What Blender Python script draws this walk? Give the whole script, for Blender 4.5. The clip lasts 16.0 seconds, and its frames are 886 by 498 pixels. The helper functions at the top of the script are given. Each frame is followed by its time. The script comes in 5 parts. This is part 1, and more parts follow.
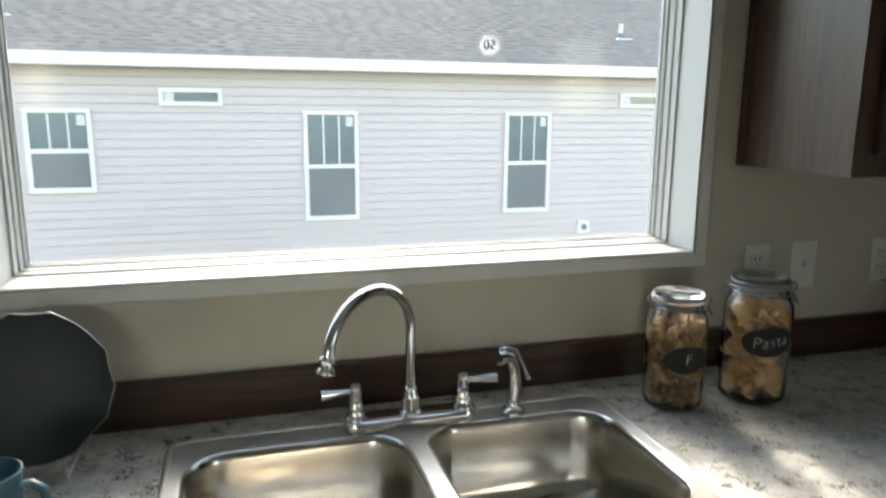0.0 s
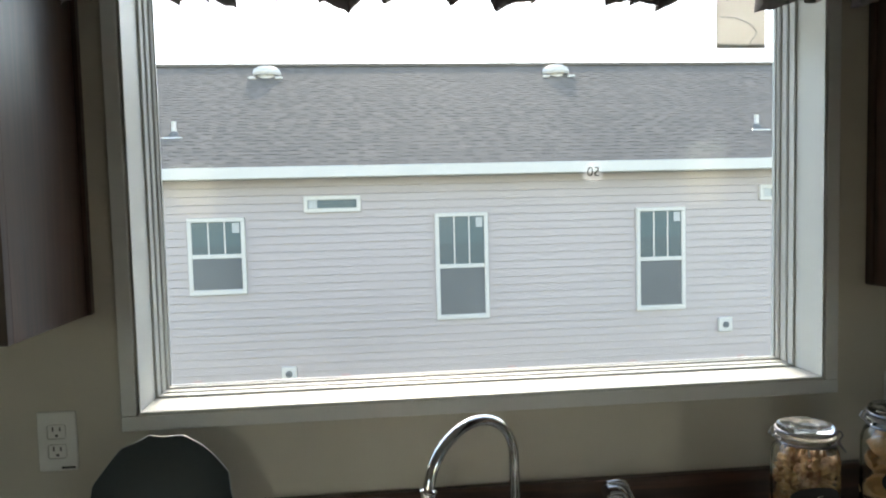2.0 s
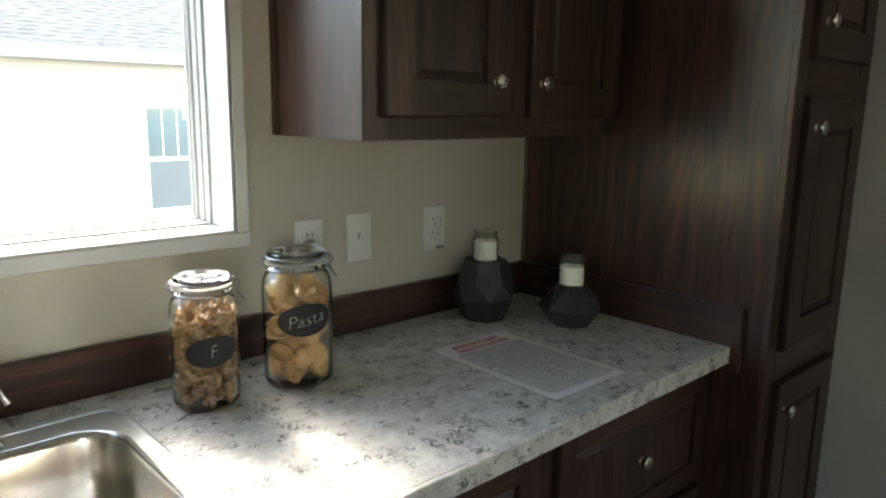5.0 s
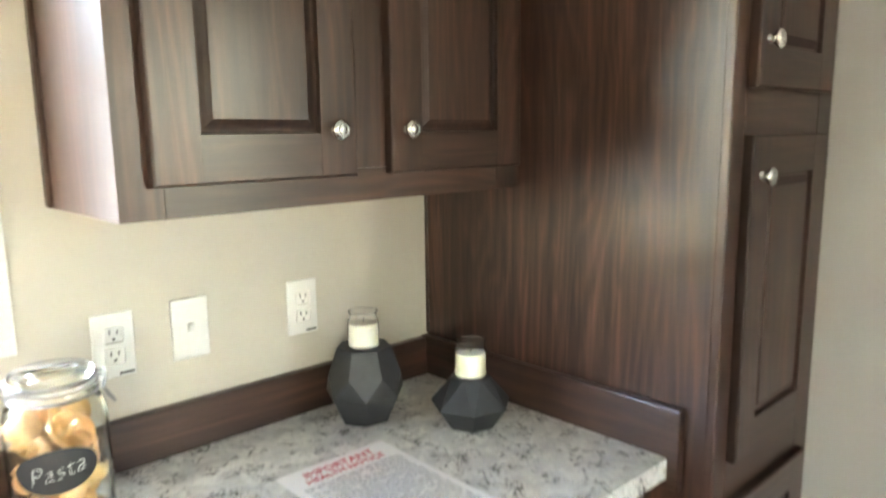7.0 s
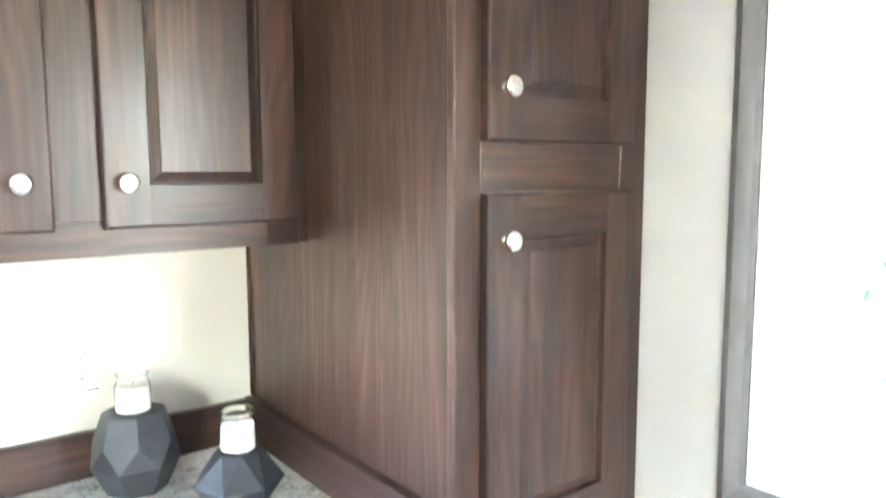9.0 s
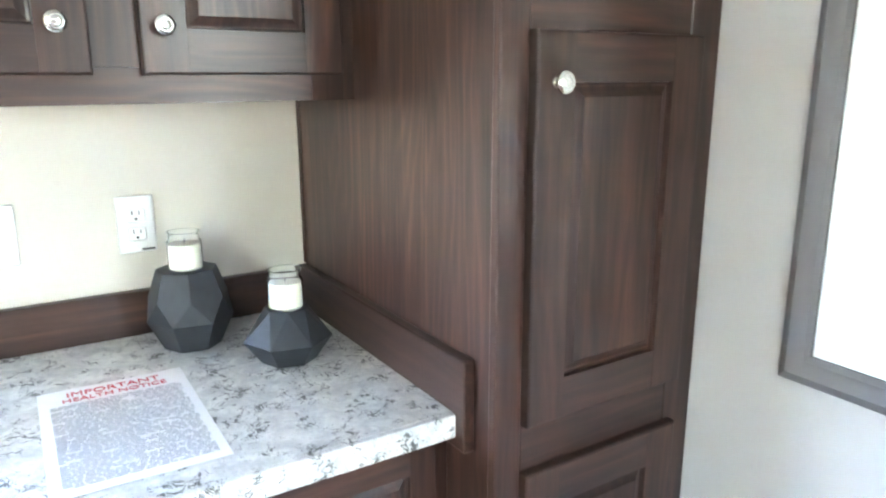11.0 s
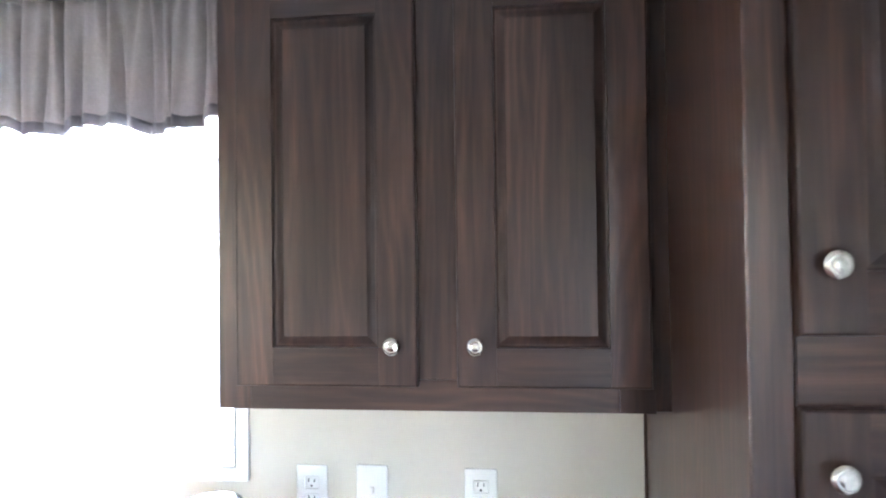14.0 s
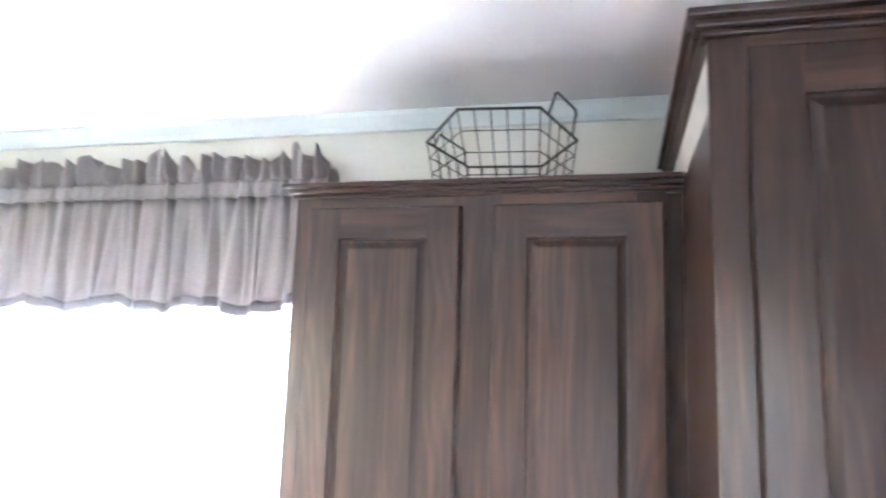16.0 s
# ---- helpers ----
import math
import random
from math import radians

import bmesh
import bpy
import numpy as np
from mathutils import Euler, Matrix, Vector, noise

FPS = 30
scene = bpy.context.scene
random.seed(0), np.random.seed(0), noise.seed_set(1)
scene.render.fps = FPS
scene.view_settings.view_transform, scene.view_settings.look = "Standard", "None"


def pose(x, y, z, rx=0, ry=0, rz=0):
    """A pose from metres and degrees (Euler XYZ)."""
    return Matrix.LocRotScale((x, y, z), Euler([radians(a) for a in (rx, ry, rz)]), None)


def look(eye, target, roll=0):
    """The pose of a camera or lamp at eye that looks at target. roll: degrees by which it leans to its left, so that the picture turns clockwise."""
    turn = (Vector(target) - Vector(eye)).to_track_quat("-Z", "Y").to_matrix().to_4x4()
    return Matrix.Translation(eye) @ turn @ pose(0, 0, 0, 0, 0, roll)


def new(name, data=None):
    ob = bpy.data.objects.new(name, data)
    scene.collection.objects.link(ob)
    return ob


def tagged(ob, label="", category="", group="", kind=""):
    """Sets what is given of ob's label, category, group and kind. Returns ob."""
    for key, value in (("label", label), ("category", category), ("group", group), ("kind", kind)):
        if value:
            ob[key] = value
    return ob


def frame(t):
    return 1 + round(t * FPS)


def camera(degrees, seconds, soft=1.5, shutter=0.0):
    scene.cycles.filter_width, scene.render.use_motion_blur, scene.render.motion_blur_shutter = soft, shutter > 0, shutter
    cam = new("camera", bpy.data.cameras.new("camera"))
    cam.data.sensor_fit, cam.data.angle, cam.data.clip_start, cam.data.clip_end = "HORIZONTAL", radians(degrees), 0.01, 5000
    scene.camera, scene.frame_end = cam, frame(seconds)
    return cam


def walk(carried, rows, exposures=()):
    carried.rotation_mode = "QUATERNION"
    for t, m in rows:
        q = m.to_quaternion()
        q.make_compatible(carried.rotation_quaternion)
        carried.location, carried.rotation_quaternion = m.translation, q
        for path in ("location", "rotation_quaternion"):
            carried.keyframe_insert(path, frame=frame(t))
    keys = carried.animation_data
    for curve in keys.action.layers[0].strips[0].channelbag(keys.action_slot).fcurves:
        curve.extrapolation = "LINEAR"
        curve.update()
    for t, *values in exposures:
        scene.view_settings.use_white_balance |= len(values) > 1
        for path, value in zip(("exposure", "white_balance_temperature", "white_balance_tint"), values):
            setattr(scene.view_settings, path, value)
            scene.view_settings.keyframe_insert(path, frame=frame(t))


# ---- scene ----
cam = camera(64.1, 16.0, soft=2.0, shutter=0.45)
PATH = [
    (0, (-0.29, -1.361, 1.51), (0.273, 0.517, 1.117), 0.5),
    (0.5, (-0.247, -1.399, 1.576), (0.168, 0.536, 1.287), -0.3),
    (1, (-0.238, -1.408, 1.614), (0.075, 0.55, 1.349), -0.8),
    (1.5, (-0.233, -1.419, 1.623), (0.017, 0.557, 1.444), -1.2),
    (2, (-0.239, -1.404, 1.581), (-0.034, 0.581, 1.453), -1.4),
    (2.5, (-0.216, -1.417, 1.533), (0.072, 0.558, 1.396), -1.5),
    (3, (-0.167, -1.44, 1.497), (0.308, 0.49, 1.272), -1.1),
    (3.5, (-0.097, -1.441, 1.469), (0.576, 0.414, 1.145), -0.1),
    (4, (-0.03, -1.4, 1.456), (0.979, 0.284, 1.075), 1.5),
    (4.5, (0.007, -1.373, 1.448), (1.287, 0.11, 1.044), 2.3),
    (6.8, (0.422, -1.299, 1.485), (1.798, 0.108, 1.129), -0.7),
    (7, (0.496, -1.262, 1.502), (1.849, 0.173, 1.171), -0.7),
    (7.5, (0.675, -1.171, 1.561), (1.995, 0.316, 1.345), -0.9),
    (8, (0.785, -1.231, 1.592), (2.176, 0.198, 1.438), -1.0),
    (8.5, (0.906, -1.399, 1.582), (2.241, 0.084, 1.45), -1.1),
    (9, (0.986, -1.523, 1.521), (2.22, 0.035, 1.303), -0.1),
    (9.5, (0.996, -1.54, 1.45), (2.192, 0.008, 1.03), 0.9),
    (9.7, (1.009, -1.545, 1.391), (2.191, 0.001, 0.928), 0.9),
    (11.8, (1.12, -1.407, 1.487), (2.032, 0.327, 1.083), 0.5),
    (12, (1.18, -1.336, 1.505), (2.055, 0.428, 1.153), 0.6),
    (12.5, (1.201, -1.258, 1.532), (1.796, 0.627, 1.221), -0.3),
    (13, (1.263, -1.287, 1.573), (1.258, 0.7, 1.344), -2.2),
    (13.5, (1.368, -1.381, 1.616), (1.102, 0.592, 1.43), -1.7),
    (14, (1.387, -1.561, 1.648), (1.143, 0.424, 1.689), -0.7),
    (14.5, (1.418, -1.711, 1.725), (1.164, 0.272, 1.754), -0.2),
    (15, (1.506, -1.729, 1.801), (1.286, 0.256, 1.916), 0.4),
    (15.5, (1.526, -1.725, 1.828), (1.264, 0.236, 2.118), 1.0),
    (16, (1.501, -1.72, 1.838), (1.023, 0.195, 2.162), 1.9),
]
EXPOSURES = [(0.0, 2.5799999999999996, 7650, 12), (0.5, 2.75, 7650, 12), (1.0, 2.35, 7650, 12), (1.5, 2.13, 7650, 12), (3.0, 2.1, 7650, 12), (3.5, 2.1, 7650, 12), (4.5, 2.8, 7750, 12), (4.7, 3.1, 7750, 12), (6.8, 5.93, 7900, 15), (7.5, 6.23, 7600, 15), (8.0, 6.68, 7000, 15), (8.5, 7.35, 6800, 15), (9.0, 7.4, 6500, 15), (9.7, 6.85, 6700, 15), (12.0, 6.65, 6100, 19), (12.5, 7.1, 6150, 23), (13.0, 6.7, 5900, 23), (13.5, 5.8, 6050, 23), (14.0, 6.1, 6100, 23), (14.5, 6.35, 6100, 23), (15.0, 6.55, 6100, 23), (15.5, 7.2, 6100, 23), (16.0, 7.15, 6100, 23)]
walk(cam, [(t, look(eye, target, roll)) for t, eye, target, roll in PATH], EXPOSURES)

# ---- light ----
world = bpy.data.worlds.new("sky")
scene.world = world
world.use_nodes = True
EAST = 2.068       # inner face of the wall beside the tall cabinet
SUN_ELEV, SUN_AZ = 34.5, 3.7
_wn, _wl = world.node_tree.nodes, world.node_tree.links
_sky = _wn.new("ShaderNodeTexSky")
_sky.sky_type = 'NISHITA'
_sky.sun_disc = False
_sky.sun_elevation = radians(SUN_ELEV)
_sky.sun_rotation = radians(SUN_AZ)
_sky.dust_density = 0.4
_sky.ozone_density = 0.4
_bg = _wn["Background"]
_bg.inputs["Strength"].default_value = 0.15
_wl.new(_sky.outputs[0], _bg.inputs["Color"])
sun_data = bpy.data.lights.new("sun", 'SUN')
sun_data.energy = 0.68
sun_data.angle = radians(0.6)
sun_data.color = (1.0, 0.965, 0.91)
sun = new("sun", sun_data)
_d = Vector((math.sin(radians(SUN_AZ)) * math.cos(radians(SUN_ELEV)), math.cos(radians(SUN_AZ)) * math.cos(radians(SUN_ELEV)), math.sin(radians(SUN_ELEV))))
sun.matrix_basis = look(_d * 30, (0, 0, 0))


# ---- materials ----
def mat(name, rough=0.5, metal=0.0, color=(0.5, 0.5, 0.5), spec=0.5):
    m = bpy.data.materials.new(name)
    m.use_nodes = True
    b = m.node_tree.nodes["Principled BSDF"]
    b.inputs["Base Color"].default_value = (*color, 1)
    b.inputs["Roughness"].default_value = rough
    b.inputs["Metallic"].default_value = metal
    b.inputs["Specular IOR Level"].default_value = spec
    return m


class Nodes:
    def __init__(self, m):
        self.t = m.node_tree
        self.b = self.t.nodes["Principled BSDF"]

    def n(self, kind, **values):
        node = self.t.nodes.new("ShaderNode" + kind)
        for k, v in values.items():
            node.inputs[k.replace("_", " ")].default_value = v
        return node

    def link(self, a, b):
        self.t.links.new(a, b)

    def coords(self, scale=(1, 1, 1), vary=0.0):
        tc = self.n("TexCoord")
        mp = self.n("Mapping")
        mp.inputs["Scale"].default_value = scale
        self.link(tc.outputs["Object"], mp.inputs["Vector"])
        if vary:
            oi = self.n("ObjectInfo")
            mul = self.n("Math")
            mul.operation = 'MULTIPLY'
            mul.inputs[1].default_value = vary
            self.link(oi.outputs["Random"], mul.inputs[0])
            cb = self.n("CombineXYZ")
            for i in range(3):
                self.link(mul.outputs[0], cb.inputs[i])
            self.link(cb.outputs[0], mp.inputs["Location"])
        return mp.outputs[0]

    def noise(self, vec, scale, detail=4.0, rough=0.55, distort=0.0):
        t = self.n("TexNoise", Scale=scale, Detail=detail, Roughness=rough, Distortion=distort)
        self.link(vec, t.inputs["Vector"])
        return t.outputs["Fac"]

    def ramp(self, fac, stops):
        r = self.n("ValToRGB")
        e = r.color_ramp.elements
        while len(e) < len(stops):
            e.new(0.5)
        for el, (p, c) in zip(e, stops):
            el.position, el.color = p, (*c, 1) if len(c) == 3 else c
        self.link(fac, r.inputs["Fac"])
        return r.outputs["Color"]

    def mix(self, fac, a, b, kind='MIX'):
        x = self.n("Mix")
        x.data_type, x.blend_type = 'RGBA', kind
        for s, v in ((x.inputs[0], fac), (x.inputs[6], a), (x.inputs[7], b)):
            if isinstance(v, (int, float)):
                s.default_value = v
            elif isinstance(v, tuple):
                s.default_value = (*v, 1)
            else:
                self.link(v, s)
        return x.outputs[2]

    def math(self, op, a, b=0.0):
        x = self.n("Math")
        x.operation = op
        for s, v in zip(x.inputs, (a, b, 0.5)):
            if isinstance(v, (int, float)):
                s.default_value = v
            else:
                self.link(v, s)
        return x.outputs[0]

    def bump(self, h, strength=0.2, dist=0.002):
        x = self.n("Bump", Strength=strength, Distance=dist)
        self.link(h, x.inputs["Height"])
        self.link(x.outputs["Normal"], self.b.inputs["Normal"])

    def color(self, c):
        self.link(c, self.b.inputs["Base Color"])

    def rough(self, fac, lo, hi):
        mr = self.n("MapRange")
        mr.inputs["To Min"].default_value, mr.inputs["To Max"].default_value = lo, hi
        self.link(fac, mr.inputs["Value"])
        self.link(mr.outputs[0], self.b.inputs["Roughness"])


def wood(name, axis, light=1.0, tint=(1.03, 0.98, 1.0), gloss=(0.26, 0.36), bold=0.5):
    """Dark walnut-brown laminate; axis: the way of the grain."""
    m = mat(name, 0.36, 0.0, (0.05, 0.03, 0.02), 0.45)
    k = Nodes(m)

    def shade(r, g, b):
        return (r * light * tint[0], g * light * tint[1], b * light * tint[2])
    flat = {"x": (0, 1, 1), "y": (1, 0, 1), "z": (1, 1, 0)}[axis]
    v = k.coords(tuple(1.0 if q else 0.055 for q in flat), 7.0)
    thin = k.coords(tuple(1.0 if q else 0.015 for q in flat), 5.0)
    arch = k.coords(tuple(1.0 if q else 0.16 for q in flat), 11.0)
    broad = k.noise(v, 24.0, 3.0, 0.5, 0.5)
    wide = k.noise(v, 5.0, 2.0, 0.5, 0.4)
    fine = k.noise(v, 66.0, 4.0, 0.65, 1.0)
    hair = k.noise(thin, 420.0, 2.0, 0.6)
    pores = k.noise(thin, 240.0, 2.0, 0.5)
    # growth rings: bands across the grain, bent into arches by a slow noise
    sep = k.n("SeparateXYZ")
    k.link(k.coords(flat, 3.0), sep.inputs[0])
    across = k.math('ADD', k.math('ADD', sep.outputs[0], sep.outputs[1]), sep.outputs[2])
    phase = k.math('ADD', k.math('MULTIPLY', across, 230.0), k.math('MULTIPLY', k.noise(arch, 6.0, 3.0, 0.5, 0.4), 75.0))
    rings = k.math('MULTIPLY', k.math('SINE', phase), k.math('MULTIPLY', k.math('ADD', wide, broad), 0.5))
    rings = k.math('ADD', rings, 0.5)
    base = k.ramp(broad, [(0.3, shade(0.031, 0.0172, 0.0132)), (0.5, shade(0.046, 0.0256, 0.0195)), (0.7, shade(0.070, 0.0385, 0.0285))])
    c = k.mix(0.8, base, k.ramp(wide, [(0.3, (0.70, 0.68, 0.66)), (0.7, (1.28, 1.24, 1.2))]), 'MULTIPLY')
    c = k.mix(0.25 + 0.3 * bold, c, k.ramp(rings, [(0.1, (0.72, 0.69, 0.66)), (0.5, (1.0, 1.0, 1.0)), (0.85, (1.22, 1.18, 1.13)), (0.98, (1.5, 1.4, 1.3))]), 'MULTIPLY')
    c = k.mix(0.3 + 0.6 * bold, c, k.ramp(fine, [(0.32, (0.60, 0.58, 0.56)), (0.5, (1.0, 1.0, 1.0)), (0.7, (1.5, 1.43, 1.36))]), 'MULTIPLY')
    c = k.mix(k.ramp(pores, [(0.60, (0, 0, 0)), (0.76, (0.2, 0.2, 0.2))]), c, shade(0.016, 0.009, 0.007))
    k.color(c)
    k.rough(broad, *gloss)
    k.bump(k.math('ADD', k.math('MULTIPLY', hair, 0.6), fine), 0.03, 0.0005)
    return m


WOOD_Z = wood("walnut_laminate_upright", "z")
WOOD_X = wood("walnut_laminate_across", "x")
WOOD_PANEL = wood("bold_grained_walnut_panel", "z", 1.08, bold=1.0)
WOOD_Y = wood("walnut_laminate_deep", "y")
WOOD_EDGE = wood("dark_red_routed_walnut_edge", "z", 0.62, (1.12, 0.92, 0.86), (0.44, 0.55))


def paint(name, c, rough=0.6, grain=180.0, bump=0.1, spots=0.06):
    m = mat(name, rough)
    k = Nodes(m)
    v = k.coords()
    big = k.noise(v, 1.7, 3.0)
    lo, hi = tuple(x * (1 - spots) for x in c), tuple(min(1, x * (1 + spots)) for x in c)
    k.color(k.ramp(big, [(0.3, lo), (0.7, hi)]))
    k.bump(k.noise(v, grain, 3.0), bump, 0.001)
    return m


WALL = paint("beige_wall_vinyl", (0.565, 0.53, 0.46), 0.55, 260.0, 0.16, 0.03)
CEIL = paint("white_ceiling_texture", (0.80, 0.79, 0.76), 0.85, 90.0, 0.35, 0.02)
# same vinyl as WALL, its colour greyed to stand for sky light
WALL_SKYLIT = paint("sky_greyed_wall_vinyl", (0.53, 0.525, 0.505), 0.55, 260.0, 0.16, 0.03)
WHITE = paint("white_vinyl", (0.54, 0.56, 0.54), 0.4, 300.0, 0.02, 0.02)
CASING = paint("white_casing_wrap", (0.72, 0.73, 0.73), 0.45, 200.0, 0.05, 0.02)
PLASTIC = paint("white_plate_plastic", (0.76, 0.76, 0.74), 0.3, 50.0, 0.0, 0.01)
DARKSLOT = mat("dark_slot", 0.6, 0, (0.02, 0.02, 0.02))
FLOOR = wood("brown_plank_floor", "y", 2.2)


def counter_material():
    m = mat("speckled_stone_laminate", 0.3)
    k = Nodes(m)
    v = k.coords()
    cloud = k.noise(v, 24.0, 5.0, 0.65, 0.6)
    patch = k.noise(v, 75.0, 4.0, 0.6, 0.8)
    c = k.ramp(cloud, [(0.34, (0.50, 0.51, 0.50)), (0.48, (0.59, 0.595, 0.57)), (0.62, (0.73, 0.735, 0.70))])
    c = k.mix(0.32, c, k.ramp(patch, [(0.32, (0.55, 0.55, 0.54)), (0.5, (1, 1, 1)), (0.66, (1.18, 1.17, 1.15))]), 'MULTIPLY')
    vein = k.math('ABSOLUTE', k.math('SUBTRACT', k.noise(v, 33.0, 3.0, 0.6, 1.8), 0.5))
    where = k.noise(v, 30.0, 2.0)
    vein = k.math('ADD', vein, k.math('MULTIPLY', k.math('SUBTRACT', 0.585, where), 0.22))
    c = k.mix(k.ramp(vein, [(0.0, (1, 1, 1)), (0.018, (0.9, 0.9, 0.9)), (0.028, (0, 0, 0))]), c, (0.075, 0.075, 0.072))
    specks = k.noise(v, 230.0, 2.0)
    c = k.mix(k.ramp(specks, [(0.66, (0, 0, 0)), (0.72, (0.6, 0.6, 0.6))]), c, (0.2, 0.19, 0.18))
    k.color(c)
    k.rough(patch, 0.24, 0.42)
    k.bump(specks, 0.05, 0.0005)
    return m


COUNTER = counter_material()


def steel_material():
    m = mat("brushed_stainless_steel", 0.2, 1.0, (0.62, 0.60, 0.56))
    k = Nodes(m)
    v = k.coords((1, 1, 1))
    br = k.noise(k.coords((3, 160, 160)), 6.0, 3.0)
    k.rough(br, 0.15, 0.25)
    k.color(k.ramp(k.noise(v, 6.0), [(0.3, (0.55, 0.535, 0.49)), (0.7, (0.63, 0.61, 0.56))]))
    k.bump(br, 0.05, 0.0004)
    return m


STEEL = steel_material()


def satin_steel_material():
    m = mat("satin_stainless_steel", 0.38, 1.0, (0.66, 0.66, 0.64))
    k = Nodes(m)
    br = k.noise(k.coords((3, 170, 170)), 6.0, 3.0)
    k.rough(br, 0.34, 0.46)
    k.color(k.ramp(k.noise(k.coords(), 9.0), [(0.3, (0.62, 0.63, 0.61)), (0.7, (0.72, 0.725, 0.70))]))
    k.bump(br, 0.05, 0.0004)
    return m


SATIN = satin_steel_material()
DARKWIRE = mat("dull_steel_wire", 0.3, 1.0, (0.24, 0.24, 0.25))
CHROME = mat("polished_chrome", 0.07, 1.0, (0.78, 0.79, 0.80))
NICKEL = mat("satin_nickel", 0.2, 1.0, (0.54, 0.52, 0.48))
WIRE = mat("black_iron_wire", 0.5, 0.6, (0.035, 0.032, 0.03))


def glass(name, rough=0.0, color=(1, 1, 1), ior=1.45):
    m = mat(name, rough, 0, color)
    b = m.node_tree.nodes["Principled BSDF"]
    b.inputs["Transmission Weight"].default_value = 1.0
    b.inputs["IOR"].default_value = ior
    return m


GLASS = glass("clear_glass", 0.0, (0.97, 0.99, 0.98))
PANE = glass("window_glass", 0.0, (0.96, 0.985, 0.975), 1.2)


def vase_material():
    m = mat("matte_black_ceramic", 0.5)
    k = Nodes(m)
    v = k.coords()
    k.color(k.ramp(k.noise(v, 20.0), [(0.3, (0.018, 0.020, 0.023)), (0.7, (0.032, 0.035, 0.04))]))
    k.bump(k.noise(v, 400.0), 0.08, 0.0005)
    return m


VASE = vase_material()
WAX = paint("cream_candle_wax", (0.80, 0.77, 0.66), 0.5, 60.0, 0.1, 0.03)
WAX.node_tree.nodes["Principled BSDF"].inputs["Subsurface Weight"].default_value = 0.3
WAX.node_tree.nodes["Principled BSDF"].inputs["Subsurface Radius"].default_value = (0.01, 0.008, 0.005)
PLATE = paint("charcoal_blue_glaze", (0.019, 0.030, 0.036), 0.5, 120.0, 0.04, 0.2)
RIMGLAZE = paint("pale_glaze_rim", (0.30, 0.33, 0.34), 0.35, 120.0, 0.05, 0.1)
MUG = paint("teal_blue_glaze", (0.06, 0.13, 0.17), 0.25, 80.0, 0.05, 0.15)
CHALK = paint("chalkboard_black", (0.018, 0.018, 0.02), 0.75, 150.0, 0.1, 0.2)
CHALKWHITE = mat("white_chalk", 0.9, 0, (0.6, 0.6, 0.59))
PAPER = paint("white_paper", (0.86, 0.86, 0.86), 0.6, 100.0, 0.03, 0.02)
REDINK = mat("red_ink", 0.6, 0, (0.55, 0.03, 0.06))
GREYINK = mat("grey_ink", 0.6, 0, (0.36, 0.37, 0.39))


def see_through(m, share, clear=False):
    """Lets part of the light come through a thin label."""
    k = Nodes(m)
    tr = k.n("BsdfTransparent" if clear else "BsdfTranslucent")
    tr.inputs["Color"].default_value = (0.9, 0.9, 0.88, 1)
    mx = k.n("MixShader")
    mx.inputs[0].default_value = share
    k.link(k.b.outputs[0], mx.inputs[1])
    k.link(tr.outputs[0], mx.inputs[2])
    k.link(mx.outputs[0], [n for n in k.t.nodes if n.type == 'OUTPUT_MATERIAL'][0].inputs["Surface"])
    return m


CLEARPLASTIC = see_through(paint("clear_plastic", (0.75, 0.77, 0.75), 0.2, 80.0, 0.0, 0.02), 0.4, True)


def hazy_pane():
    """Window glass with a thin uneven translucent film that veils the view outdoors."""
    m = glass("hazy_window_glass", 0.0, (0.96, 0.985, 0.975), 1.2)
    k = Nodes(m)
    tr = k.n("BsdfTranslucent")
    tr.inputs["Color"].default_value = (0.85, 0.85, 0.82, 1)
    mx = k.n("MixShader")
    film = k.noise(k.coords((1, 1, 0.4)), 5.0, 4.0, 0.6)
    k.link(k.math('MULTIPLY', k.math('MAXIMUM', k.math('SUBTRACT', film, 0.05), 0.0), 0.022), mx.inputs[0])
    k.link(k.b.outputs[0], mx.inputs[1])
    k.link(tr.outputs[0], mx.inputs[2])
    k.link(mx.outputs[0], [n for n in k.t.nodes if n.type == 'OUTPUT_MATERIAL'][0].inputs["Surface"])
    return m


HAZYPANE = hazy_pane()
STICKER = paint("beige_label", (0.55, 0.52, 0.42), 0.6, 100.0, 0.0, 0.05)


def pasta_material(name, a, b):
    m = mat(name, 0.5)
    k = Nodes(m)
    g = k.n("NewGeometry")
    c = k.ramp(g.outputs["Random Per Island"], [(0.0, a), (1.0, b)])
    k.color(k.mix(0.5, c, k.ramp(k.noise(k.coords(), 90.0), [(0.3, (0.75, 0.7, 0.6)), (0.7, (1.1, 1.1, 1.1))]), 'MULTIPLY'))
    m.node_tree.nodes["Principled BSDF"].inputs["Subsurface Weight"].default_value = 0.15
    m.node_tree.nodes["Principled BSDF"].inputs["Subsurface Radius"].default_value = (0.006, 0.004, 0.002)
    return m


SHELLS = pasta_material("golden_shell_pasta", (0.68, 0.40, 0.18), (0.80, 0.54, 0.28))
TWISTS = pasta_material("tricolour_pasta", (0.50, 0.31, 0.14), (0.33, 0.17, 0.08))


